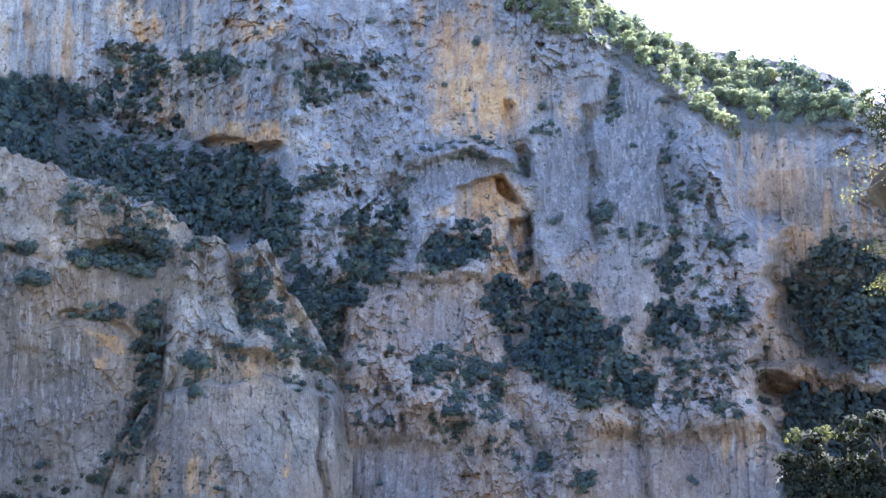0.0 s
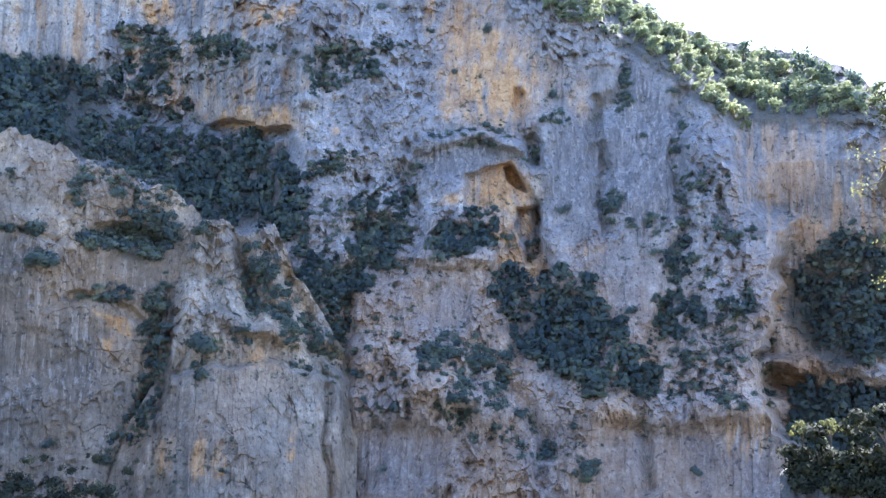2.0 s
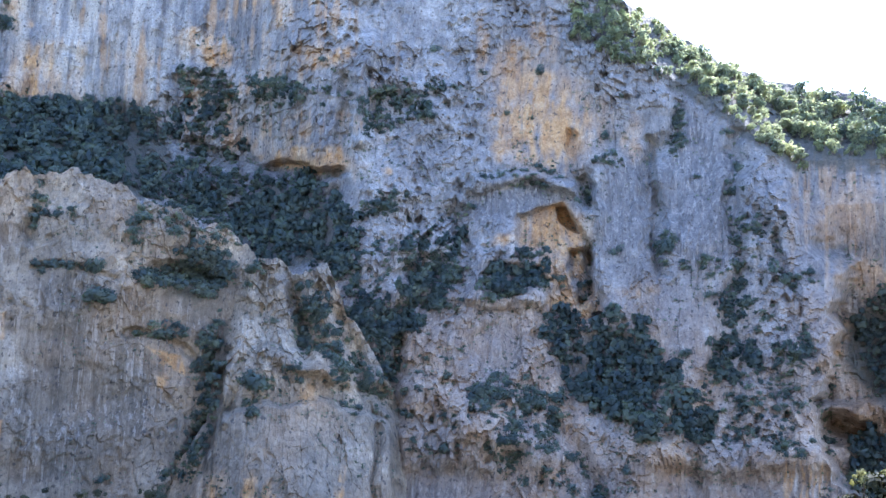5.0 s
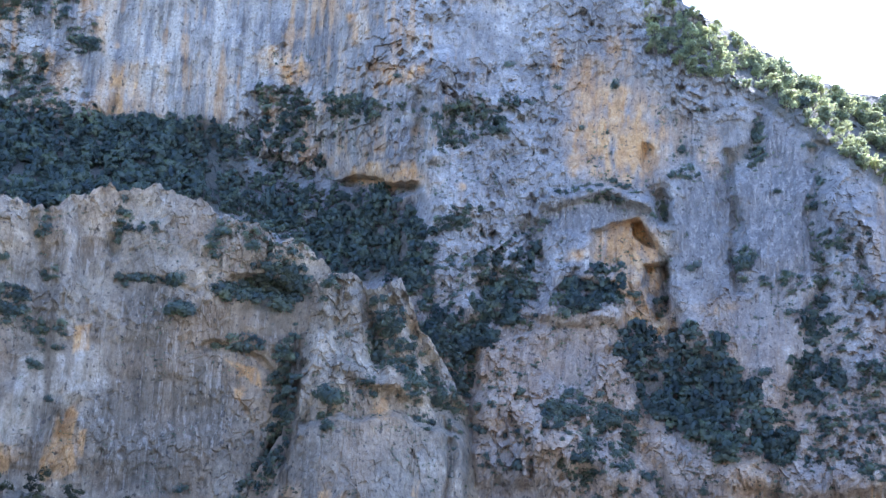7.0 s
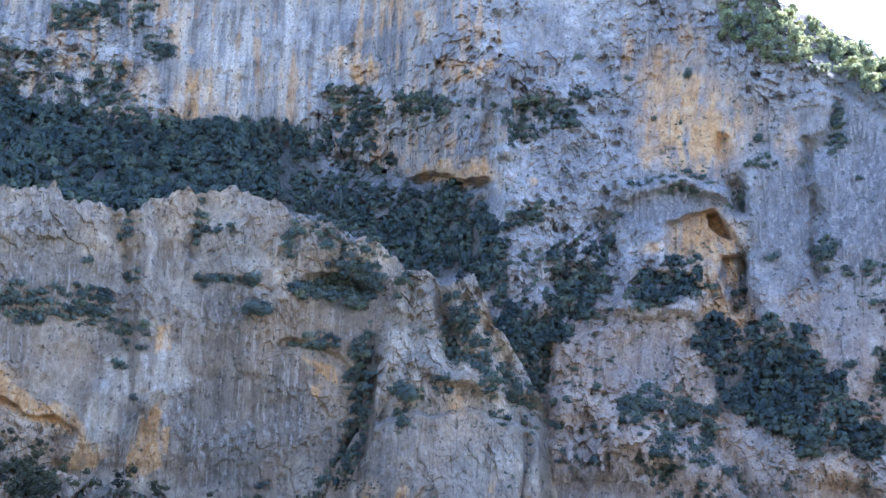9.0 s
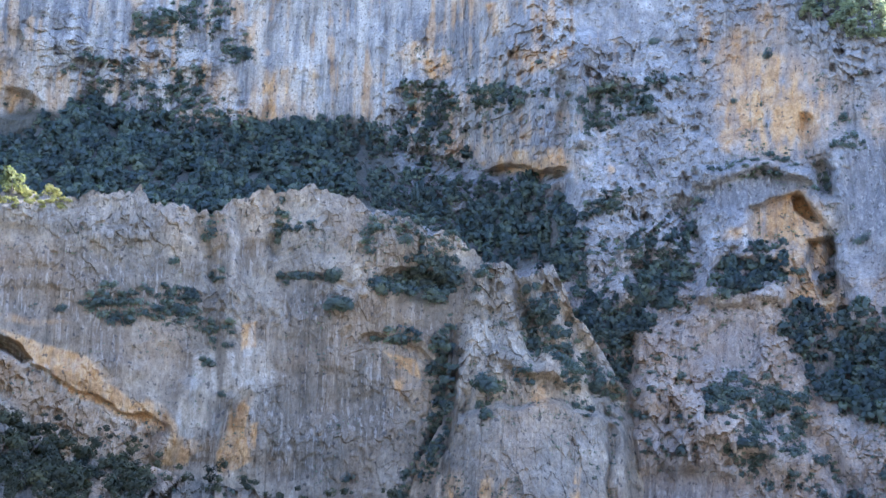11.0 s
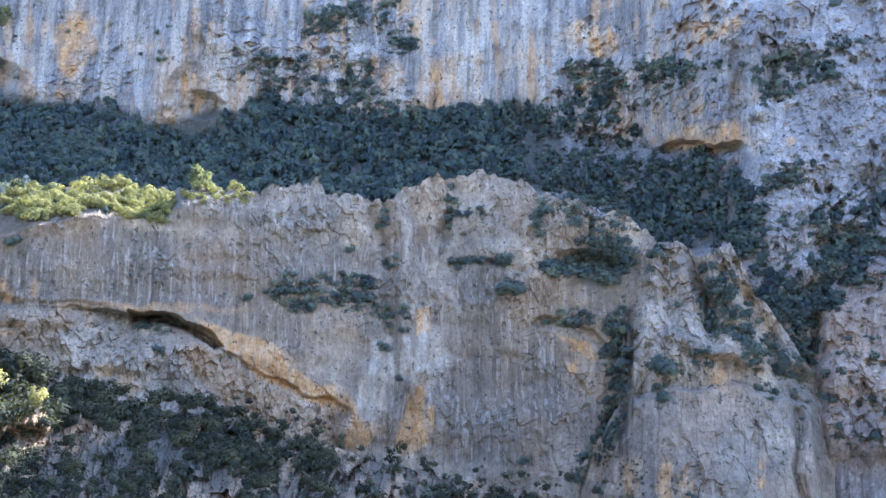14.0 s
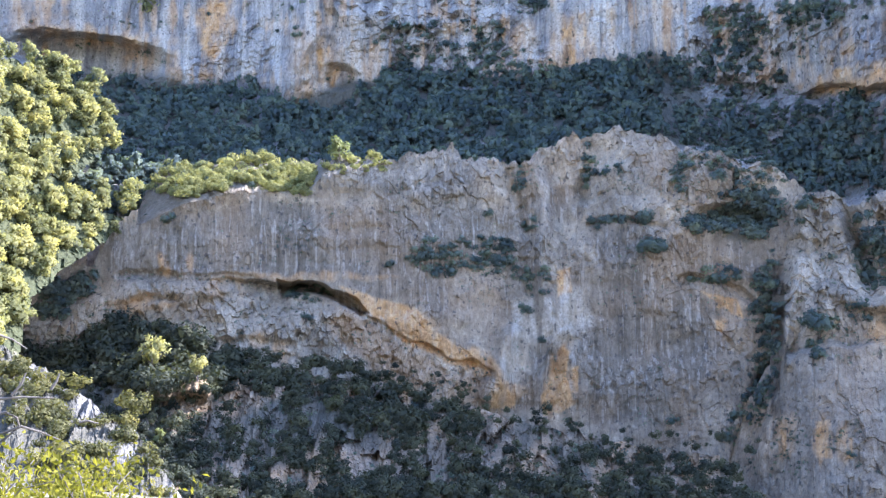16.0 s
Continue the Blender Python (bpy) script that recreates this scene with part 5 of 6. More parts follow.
for clump in ((-35.49, 4.25, 2.99, 2.33, 16), (-32.63, 4.51, 3.99, 2.00, 30), (-29.66, 2.96, 2.00, 2.00, 10), (-36.45, 4.86, 1.66, 2.00, 7), (-24.81, 6.44, 3.99, 0.40, 14), (-26.39, 9.49, 0.47, 2.66, 9), (-19.42, 3.05, 2.99, 0.67, 18), (-22.94, 4.75, 1.66, 0.86, 8), (-21.18, 9.27, 1.00, 1.33, 6), (-30.52, 8.68, 0.40, 2.00, 5)):
    scrub.patch(lower, *clump, size=1.15)
scrub.area(lower, [-21.21, 6.25, -18.86, 6.82, -18.31, 8.26, -16.47, 8.18, -15.80, 6.77, -16.67, 5.15, -18.81, 5.40, -20.90, 5.80], 70, 1.6)
scrub.area(lower, [-16.86, 3.55, -16.09, 1.66, -16.09, -1.18, -16.66, -2.11, -17.53, -4.55, -18.63, -6.62, -19.36, -6.29, -18.16, -3.62, -17.09, -0.23, -17.89, 1.17], 90, 1.1)
scrub.area(lower, [-51.97, 8.13, -50.60, 9.29, -47.75, 9.39, -44.51, 9.31, -43.19, 8.35, -44.50, 8.16, -47.10, 8.60, -49.95, 7.71, -51.19, 7.84], 30, 1.0)
# pillar and the gully beside it
scrub.area(lower, [-16.92, 2.00, -16.09, 1.99, -16.39, -1.76, -17.15, -4.86, -18.76, -8.56, -19.36, -8.28, -17.73, -4.26, -17.18, -1.14], 70, 1.0)
for clump in ((-11.13, 3.48, 2.49, 2.99, 45), (-14.05, 0.40, 2.00, 0.60, 12), (-14.16, -1.19, 0.80, 1.20, 6), (-12.03, 1.05, 1.20, 1.33, 6), (-14.40, 6.98, 0.80, 0.67, 5), (-8.67, 1.22, 2.66, 2.00, 25), (-7.36, 0.41, 2.00, 1.33, 12), (-8.63, -0.89, 1.00, 1.00, 6)):
    scrub.patch(pillar, *clump, size=1.1)
scrub.area(pillar, [-16.74, 4.84, -16.20, 3.56, -15.99, 0.65, -16.19, -1.61, -16.81, -4.15, -17.34, -5.46, -18.28, -5.49, -17.48, -3.55, -16.78, -0.99, -16.58, 1.59], 70, 1.0)
scrub.area(pillar, [-12.13, 6.42, -10.60, 5.84, -9.33, 3.91, -8.94, 2.61, -9.73, 1.92, -10.75, 2.53, -11.81, 3.79], 42, 1.2)
scrub.area(pillar, [-9.76, 2.58, -7.39, 1.38, -6.51, 0.11, -6.24, -2.45, -6.89, -2.48, -7.30, -0.57, -9.00, 0.65, -10.39, 1.89], 40, 0.8)
scrub.area(upper, [-9.10, 5.91, -7.24, 5.33, -5.47, 2.77, -5.69, 0.15, -6.70, 0.76, -7.78, 2.67, -9.00, 3.93], 30, 1.2)
scrub.area(upper, [-21.67, 14.88, -18.63, 15.99, -15.87, 15.09, -15.24, 13.17, -15.49, 9.53, -16.85, 10.09, -19.52, 10.54, -21.37, 11.35], 60, 1.1, 0.4, ((-20.04, 13.82, 2.0, 1.1), (-17.21, 12.76, 1.1, 0.9)))
scrub.area(upper, [-20.83, 10.69, -18.18, 10.25, -15.47, 9.20, -15.43, 8.70, -18.45, 9.48, -20.78, 10.11], 50, 1.2, 0.3)
scrub.area(lower, [-21.12, 10.40, -18.50, 10.13, -15.44, 8.87, -15.54, 7.87, -17.32, 7.42, -19.74, 9.21], 36, 0.9)
scrub.area(upper, [-9.07, 4.98, -7.44, 5.66, -4.79, 4.36, -4.78, 3.53, -6.42, 3.03, -7.39, 2.37, -8.72, 3.67], 45, 1.5)
scrub.area(upper, [-6.13, 6.33, -4.83, 8.67, -2.82, 9.02, -2.41, 7.36, -3.14, 6.03, -4.13, 5.03, -5.79, 5.34], 45, 1.4)
scrub.area(upper, [-1.31, 6.53, 0.54, 7.86, 2.55, 7.69, 2.88, 6.69, 1.54, 6.20, -0.47, 5.37], 40, 1.4)
scrub.area(upper, [-8.65, 17.84, -6.29, 18.09, -4.08, 17.83, -4.57, 16.21, -6.26, 15.85, -7.59, 14.84, -8.93, 15.11], 60, 1.3)
scrub.area(upper, [-1.49, 12.50, 0.54, 13.72, 1.56, 13.65, 3.93, 12.57, 2.91, 12.06, 1.90, 12.40, -0.81, 12.27], 28, 1.1)
for clump in ((-18.06, 17.35, 3.66, 1.33, 20), (-16.62, 16.55, 1.33, 1.33, 10), (-13.60, 17.34, 2.99, 1.13, 14), (-7.52, 10.76, 2.33, 1.13, 14), (-5.83, 8.32, 1.33, 1.66, 10), (4.76, 11.80, 1.00, 1.66, 12), (9.53, 8.74, 1.20, 1.86, 20), (11.94, 7.70, 3.33, 1.13, 18), (13.16, 5.55, 2.00, 2.66, 24)):
    scrub.patch(upper, *clump, size=1.1)
for clump in ((11.24, -1.20, 2.00, 2.33, 24), (9.70, 1.05, 2.00, 2.00, 14), (-0.46, 0.25, 2.66, 1.83, 16), (1.85, -0.24, 2.00, 1.66, 16), (0.53, -1.71, 2.66, 1.66, 14), (2.82, -2.20, 1.66, 2.00, 14), (5.40, -5.54, 2.33, 1.66, 14), (7.96, -6.29, 1.46, 1.46, 12), (-7.26, -5.68, 2.00, 0.86, 10), (-8.04, -6.76, 1.13, 1.66, 8)):
    scrub.patch(upper, *clump, size=1.05)
for clump in ((13.35, 12.34, 1.13, 2.33, 12), (14.24, 10.04, 1.00, 2.00, 8), (15.28, 7.91, 0.86, 1.33, 6), (16.25, 7.01, 0.93, 1.13, 10), (16.66, 3.08, 1.33, 1.26, 14), (16.11, 0.40, 2.33, 1.66, 14), (13.95, 0.08, 2.00, 1.33, 10), (16.18, -2.11, 2.66, 1.33, 12), (6.13, 13.58, 2.00, 1.33, 10), (10.17, 15.54, 1.00, 2.99, 14)):
    scrub.patch(upper, *clump, size=0.95)
for clump in ((-31.84, 15.86, 3.66, 2.33, 16), (-29.79, 18.78, 2.33, 1.00, 10), (-32.64, 20.21, 3.99, 1.33, 24), (-33.80, 20.20, 3.66, 1.66, 22), (-33.81, 16.91, 7.98, 2.99, 40), (-29.56, 19.10, 2.00, 1.33, 10), (-32.43, 15.42, 5.32, 1.66, 20), (-43.78, 18.02, 1.00, 2.99, 8), (-37.18, 17.01, 3.99, 2.00, 14), (-32.77, 16.34, 2.99, 2.00, 14)):
    scrub.patch(upper, *clump[:4], max(5, int(clump[4] * 0.6)), size=1.6)
scrub.area(upper, [-1.45, 0.41, 0.20, 1.33, 0.59, 0.08, -0.72, -0.96, -1.78, -0.90], 22, 1.2)
scrub.area(upper, [1.02, 0.08, 1.85, 0.74, 2.24, 0.08, 1.58, -1.29, 0.86, -0.90], 16, 1.2)
scrub.area(upper, [-0.95, -2.52, 0.53, -1.81, 2.16, -2.78, 1.51, -3.55, -0.46, -3.23], 22, 1.1)
scrub.area(upper, [2.84, 0.41, 3.99, 0.08, 3.48, -1.55, 2.56, -2.52], 20, 1.2)
scrub.area(upper, [-19.32, 17.84, -16.50, 17.65, -15.75, 16.31, -16.75, 15.86, -18.04, 16.99], 22, 1.2)
scrub.area(upper, [-14.90, 17.62, -11.99, 18.14, -11.62, 16.90, -14.55, 16.65], 20, 1.2)
scrub.area(upper, [9.70, 16.68, 10.70, 16.95, 10.52, 14.72, 9.70, 13.72], 20, 1.1)
scrub.area(upper, [-7.87, 11.57, -6.47, 11.93, -6.12, 10.56, -7.53, 10.86], 16, 1.3)
scrub.crevices(upper, 170, 0.8, 11.5, 18.5, -2.5, 3.0, -0.2)
scrub.crevices(upper, 90, 0.8, 13.0, 17.5, 3.0, 11.0, 0.2)
scrub.crevices(upper, 150, 0.85, -7.0, 5.0, -5.0, 1.5, 0.1)
scrub.crevices(upper, 120, 0.8, -9.0, -2.0, 2.0, 11.0, 0.1)
scrub.crevices(upper, 120, 0.8, -60.0, -14.0, 11.0, 18.0, 0.7)
# scrub of the high wall
for outline, n, size in (
    ([-35.43, 20.27, -34.50, 20.54, -33.51, 20.05, -33.62, 19.39, -35.20, 19.20], 16, 1.4),
    ([-33.60, 21.42, -29.70, 21.85, -29.81, 20.92, -31.24, 20.15, -32.86, 19.98, -33.38, 20.53], 30, 1.5),
    ([-30.54, 19.45, -28.92, 20.07, -28.84, 18.50, -30.15, 18.39], 12, 1.0),
    ([-38.41, 14.99, -36.37, 16.16, -33.25, 16.20, -31.30, 15.75, -29.94, 14.84, -33.12, 14.31, -36.24, 14.32], 46, 1.3)):
    scrub.area(upper, outline, n, size)
for outline, n, size in (
    ([-38.21, 16.25, -36.11, 16.81, -36.33, 15.49, -37.81, 15.07], 16, 1.1),
    ([-33.01, 17.47, -31.05, 17.04, -30.24, 15.52, -32.25, 15.60], 18, 1.2),
    ([-19.98, 17.60, -17.94, 18.15, -16.52, 16.56, -17.19, 15.90, -19.26, 16.43], 20, 1.4),
    ([-15.34, 17.88, -13.11, 17.58, -12.07, 17.09, -13.77, 16.41, -15.49, 16.58], 20, 1.4),
    ([-18.90, 15.69, -16.85, 16.07, -16.47, 14.60, -18.51, 14.22], 20, 1.5)):
    scrub.area(upper, outline, n, size)
# clumps on the lower wall
for outline, n, size in (
    ([-35.90, 5.22, -34.67, 4.72, -34.70, 3.33, -35.92, 3.34], 18, 1.0),
    ([-37.10, 4.53, -36.20, 4.39, -36.34, 3.76, -37.00, 3.91], 7, 0.9),
    ([-32.83, 4.75, -31.65, 5.76, -30.80, 5.16, -30.85, 3.87, -32.42, 3.11, -33.39, 3.77], 34, 1.0),
    ([-31.23, 3.86, -29.63, 3.44, -29.53, 2.63, -30.84, 2.59], 12, 0.9),
    ([-30.69, 6.52, -29.73, 6.44, -29.89, 5.85, -30.59, 5.95], 6, 0.9),
    ([-26.89, 10.24, -26.43, 10.20, -26.26, 7.98, -26.73, 8.28], 11, 0.8)):
    scrub.area(lower, outline, n, size)
for outline, n, size in (
    ([-26.23, 9.56, -24.41, 9.51, -24.53, 9.17, -26.17, 8.97], 8, 0.8),
    ([-26.24, 6.21, -24.80, 6.86, -24.68, 6.53, -26.09, 5.88], 9, 0.8),
    ([-24.56, 6.67, -22.58, 6.67, -22.56, 6.14, -24.27, 6.15], 12, 0.9),
    ([-23.81, 4.52, -23.05, 5.14, -22.39, 5.22, -22.50, 4.56], 10, 1.0),
    ([-21.73, 9.15, -20.91, 8.52, -21.01, 7.65, -21.57, 8.30], 9, 0.9),
    ([-21.31, 6.52, -18.99, 6.98, -17.67, 7.78, -16.32, 7.65, -16.19, 4.83, -18.27, 5.34, -20.95, 5.67], 60, 1.5)):
    scrub.area(lower, outline, n, size)
scrub.patch(upper, 4.81, 6.68, 1.13, 2.00, 9, 1.1)
scrub.patch(upper, 3.28, 6.69, 0.80, 1.00, 5, 1.1)
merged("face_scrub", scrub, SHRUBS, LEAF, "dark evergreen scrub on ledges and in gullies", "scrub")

merged("foot_scrub", low_scrub, FINE_SHRUBS, SCRUB_LEAF, "dark evergreen scrub covering the foot slope", "scrub")

tufts = Stand()
tufts.crevices(upper, 2600, 0.5, -16, 22, -7, 18, 0.35)
tufts.crevices(upper, 900, 0.55, -62, -14, 9, 20, 0.8)
tufts.crevices(lower, 1100, 0.36, -56, -16, -7, 10, 0.45)
tufts.crevices(pillar, 520, 0.42, -19, -6, -8, 6, 0.3)
tufts.crevices(foot, 600, 0.6, -60, -20, -9, -1, 0.2)
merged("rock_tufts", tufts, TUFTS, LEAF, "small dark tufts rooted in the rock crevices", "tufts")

# ---- the knoll with the sunlit tree, and the near slope ----
knoll = Face("wooded_knoll", 18.5, 31, 120, 50, lambda a: 0 * a - 16.0, line([18, -12, 18.41, -6.27, 19.30, -5.88, 22.14, -5.89, 24.86, -6.06, 31, -6]), lambda A, E: 142 + 3.0 * (E + 5.6), jag=0.15)
knoll.weather(np.full(knoll.A.shape, 0.4), 0.6, seed=500)
knoll.soil(22.08, -7.05, 8, 1.2)
knoll.build([(3, 0), (12, -4), (30, -20)], "pale limestone knoll below the gully")
near = Face("near_slope", -68, -49.5, 300, 170, lambda a: 0 * a - 18.0, line([-68, 1, -61.13, 0.09, -58.63, -1.44, -57.21, -2.07, -56.33, -3.31, -54.87, -3.72, -53.97, -4.76, -52.47, -5.42, -51.78, -6.98, -50.62, -8.10, -49.36, -10.27]), lambda A, E: 78 + 3.4 * (E + 4), jag=0.35)
lean, rise = near.s - 0.9 * near.h, near.h + 0.5 * near.s
near.R -= 1.6 * slabs(lean / 5.5, rise / 9, 601) + 0.8 * slabs(lean / 2.4, rise / 4, 602) + 0.4 * slabs(lean / 1.0, rise / 1.8, 603) + 0.6 * fbm(near.s / 4, near.h / 4, 5, 604, 0.6)
near.stain[..., 3] = np.clip(0.35 + 1.3 * fbm(near.s / 9, near.h / 5, 4, 66), 0, 1)
near.soil(-57.75, -2.96, 3.0, 0.8)
near.soil(-56.82, -6.29, 2.2, 1.0)
near.soil(-51.25, -6.54, 1.5, 2.0)
near.soil(-55.06, -8.17, 5, 1.0)
near.build([(2, -1), (8, -5), (20, -20)], "steep sunlit limestone slabs above the gorge")
slope_scrub = Stand()
for clump in ((-58.88, -2.48, 2.33, 1.66, 12), (-56.62, -3.00, 2.33, 1.33, 9), (-56.43, -4.97, 2.00, 2.00, 9), (-53.07, -5.55, 1.00, 1.33, 4), (-54.19, -8.22, 2.99, 1.66, 9)):
    slope_scrub.patch(near, *clump, size=0.75, sink=0.3)
slope_scrub.patch(near, -53.99, -3.99, 4.66, 2.33, 5, 0.8, 0.3)
slope_scrub.area(near, [-60.57, -0.81, -58.35, -1.75, -55.16, -3.95, -52.17, -5.89, -50.61, -8.40, -49.98, -9.64, -60.31, -8.97], 90, 0.75, 0.3)
shade = Stand()
shade.area(knoll, [19.02, -5.41, 25.97, -5.15, 25.86, -7.13, 19.24, -7.19], 90, 1.6, 0.2)
# the gully's shade is put into these bushes' near-black leaf colour
merged("knoll_scrub", shade, FINE_SHRUBS, JUNIPER_AND_SHADED, "bushes at the foot of the gully, shade put into their dark leaves", "scrub")
merged("slope_scrub", slope_scrub, FINE_SHRUBS, OLIVE, "olive green shrubs between the sunlit slabs", "scrub")


# ---- single shrubs and trees ----
def tube(points, radii, sides=6):
    """A tapering bent rod through the points, as vertices and faces."""
    points = [Vector(p) for p in points]
    verts, faces = [], []
    for i, p in enumerate(points):
        way = (points[min(i + 1, len(points) - 1)] - points[max(i - 1, 0)]).normalized()
        u = way.orthogonal().normalized()
        v = way.cross(u)
        for k in range(sides):
            t = 2 * math.pi * k / sides
            verts.append(p + float(radii[i]) * (u * math.cos(t) + v * math.sin(t)))
        if i:
            for k in range(sides):
                a, b = (i - 1) * sides + k, (i - 1) * sides + (k + 1) % sides
                faces.append((a, b, b + sides, a + sides))
    return [tuple(v) for v in verts], faces


def tubes(runs):
    verts, faces = [], []
    for points, radii in runs:
        v, f = tube(points, radii)
        faces += [tuple(i + len(verts) for i in q) for q in f]
        verts += v
    return verts, faces


def plant(name, quads, mat, tall, label, category, group=""):
    """One shrub or tree of unit radius: trunk with limbs, and its crown."""
    root = new(name)
    limbs = [([(0, 0, -0.3), (0.03, 0.02, 0.25 * tall), (0.05, -0.03, 0.8 * tall)], [0.07, 0.055, 0.02])]
    for k in range(4):
        t = 1.6 * k + RNG.uniform(0, 1)
        limbs.append(([(0.02, 0.01, 0.2 * tall), (0.25 * math.cos(t), 0.25 * math.sin(t), 0.5 * tall), (0.5 * math.cos(t), 0.5 * math.sin(t), 0.75 * tall)], [0.045, 0.03, 0.012]))
    v, f = tubes(limbs)
    mesh_object("trunk", v, f, BARK, root)
    q = quads.reshape(-1, 6)
    shade_of(mesh_object("crown", q[:, :3], np.arange(len(q)).reshape(-1, 3), mat, root, normals=unit(q[:, 3:])), np.full(len(q), RNG.uniform(0.4, 0.6)))
    return tagged(root, label, category, group)


def rooted(model, face, az, el, wide, lift=0.0, first=[]):
    """Sets a plant on a face so that its crown spans so many degrees."""
    r, p = face.spot(np.array([az]), np.array([el]))
    size = 0.5 * r[0] * math.radians(wide)
    p = p[0]
    m = pose(p[0], p[1], p[2] - 0.45 * size + lift, 0, 0, RNG.uniform(0, 360)) @ Matrix.Scale(size, 4)
    if model not in first:
        first.append(model)
        model.matrix_basis = m
        return model
    copy = copy_thing(model, Matrix.Identity(4))
    copy.matrix_basis = m
    return copy


DENSE_SHRUBS = [crown_cards(RNG, 700, 7, 0.8, 0.075, filled=False) for _ in range(4)]
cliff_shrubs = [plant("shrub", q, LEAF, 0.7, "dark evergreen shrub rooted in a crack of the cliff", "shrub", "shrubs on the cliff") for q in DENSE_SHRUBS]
ridge_trees = [plant("oak_tree", q, FAR_LEAF, 1.3, "oak tree on the sunlit ridge, haze and backlight put into its pale green", "tree", "trees along the ridge") for q in FINE_TREES[:5]]
# same crowns as the cliff shrubs, with sunlight put into their leaf colour
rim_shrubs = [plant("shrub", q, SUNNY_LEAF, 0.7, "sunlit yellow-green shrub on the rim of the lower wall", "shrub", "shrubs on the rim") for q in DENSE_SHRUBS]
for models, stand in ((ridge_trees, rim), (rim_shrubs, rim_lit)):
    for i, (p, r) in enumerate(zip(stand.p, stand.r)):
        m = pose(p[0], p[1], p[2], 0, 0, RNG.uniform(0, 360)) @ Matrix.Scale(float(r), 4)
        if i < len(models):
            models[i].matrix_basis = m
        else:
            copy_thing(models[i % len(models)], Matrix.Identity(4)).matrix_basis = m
SPOTS = {
    "upper": (
        (9.53, 8.64, 1.33), (16.66, 2.98, 1.33), (16.24, 6.95, 1.00), (2.10, 18.95, 0.93), (-4.44, 20.05, 0.86), (-3.22, 17.94, 0.67), (-1.51, 18.83, 0.60), (0.03, 16.52, 0.53),
        (6.86, 17.44, 0.60), (-1.99, 11.01, 0.73), (11.90, 6.07, 0.67), (-3.08, -3.10, 1.06), (4.12, -3.32, 1.00), (6.73, 8.54, 0.93), (1.85, -0.24, 1.26), (-1.12, 0.25, 1.20)),
    "high": (
        (13.64, 0.24, 0.86), (15.57, -0.17, 0.73), (7.96, -6.39, 1.33), (5.56, -5.63, 1.40), (14.07, -6.23, 0.86), (-3.70, -6.65, 0.67), (-4.88, -2.67, 0.73), (7.36, -3.94, 0.80), (2.97, -4.13, 0.73), (-5.38, -1.22, 0.86),
        (12.95, 15.24, 0.67), (5.98, 15.21, 0.80), (10.54, 2.67, 1.00), (11.26, 12.76, 0.53), (1.50, -4.93, 0.60), (-7.30, -3.46, 0.60), (-9.48, 17.33, 0.67), (-11.19, 19.13, 0.60), (-4.74, 16.37, 1.00), (-5.87, 11.62, 0.86)),
    "lower": (
        (-32.41, 6.87, 0.86), (-30.42, 1.37, 0.80), (-22.94, 4.75, 1.46), (-19.15, 2.99, 1.66), (-36.14, 4.87, 0.86), (-22.81, 4.80, 1.20), (-21.31, 8.57, 0.93), (-19.08, 8.60, 1.06), (-23.23, 6.47, 1.33), (-43.09, 0.85, 0.80),
        (-50.71, 6.48, 1.00), (-29.31, -0.52, 0.60), (-38.22, 3.91, 0.86), (-23.05, 4.80, 1.33), (-22.03, -5.10, 0.86), (-26.54, 8.39, 0.73), (-21.51, 9.02, 0.80), (-19.16, 8.69, 1.00), (-30.27, 1.20, 0.80), (-34.56, 3.56, 0.80)),
    "pillar": (
        (-14.05, 0.34, 2.06), (-12.13, 1.30, 0.93), (-14.40, 6.81, 1.00), (-11.28, 2.83, 2.00), (-14.15, -1.25, 0.93), (-14.84, 5.90, 0.60), (-13.37, 3.93, 0.67), (-7.35, 0.08, 1.13), (-10.36, 4.96, 0.67), (-12.76, -6.66, 0.60), (-9.32, 1.38, 1.20)),
}
FACES = {"upper": upper, "high": upper, "lower": lower, "pillar": pillar}
k = 0
for where, spots in SPOTS.items():
    for az, el, wide in spots:
        rooted(cliff_shrubs[k % 4], FACES[where], az, el, wide)
        k += 1

# a tree's sunlit clumps and shaded body, split into light and dark leaf colours
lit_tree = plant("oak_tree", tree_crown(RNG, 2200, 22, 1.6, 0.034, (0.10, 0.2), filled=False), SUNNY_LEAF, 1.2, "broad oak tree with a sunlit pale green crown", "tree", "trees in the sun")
shade_tree = plant("oak_tree", FINE_TREES[1], JUNIPER_AND_SHADED, 1.2, "oak tree with the shade of the gully put into its dark leaves", "tree", "trees at the knoll")
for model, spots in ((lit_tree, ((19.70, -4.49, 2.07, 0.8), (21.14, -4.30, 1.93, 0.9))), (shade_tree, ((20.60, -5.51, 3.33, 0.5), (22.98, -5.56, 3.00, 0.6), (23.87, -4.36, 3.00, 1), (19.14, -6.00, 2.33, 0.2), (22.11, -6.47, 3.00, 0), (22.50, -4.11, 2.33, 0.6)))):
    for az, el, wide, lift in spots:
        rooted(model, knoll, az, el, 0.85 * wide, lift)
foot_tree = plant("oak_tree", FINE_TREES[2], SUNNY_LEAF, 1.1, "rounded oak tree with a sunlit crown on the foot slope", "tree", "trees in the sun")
rooted(foot_tree, foot, -51.64, -2.3, 2.2, 2.2)
rooted(foot_tree, foot, -49.17, -2.9, 1.4, 2.0)
rooted(foot_tree, upper, -52.25, 17.85, 1.53, 0.5)
young_tree = plant("young_tree", FINE_TREES[5], BRIGHT, 1.3, "young tree with a loose crown, sunlight put into its bright green", "tree", "young trees")
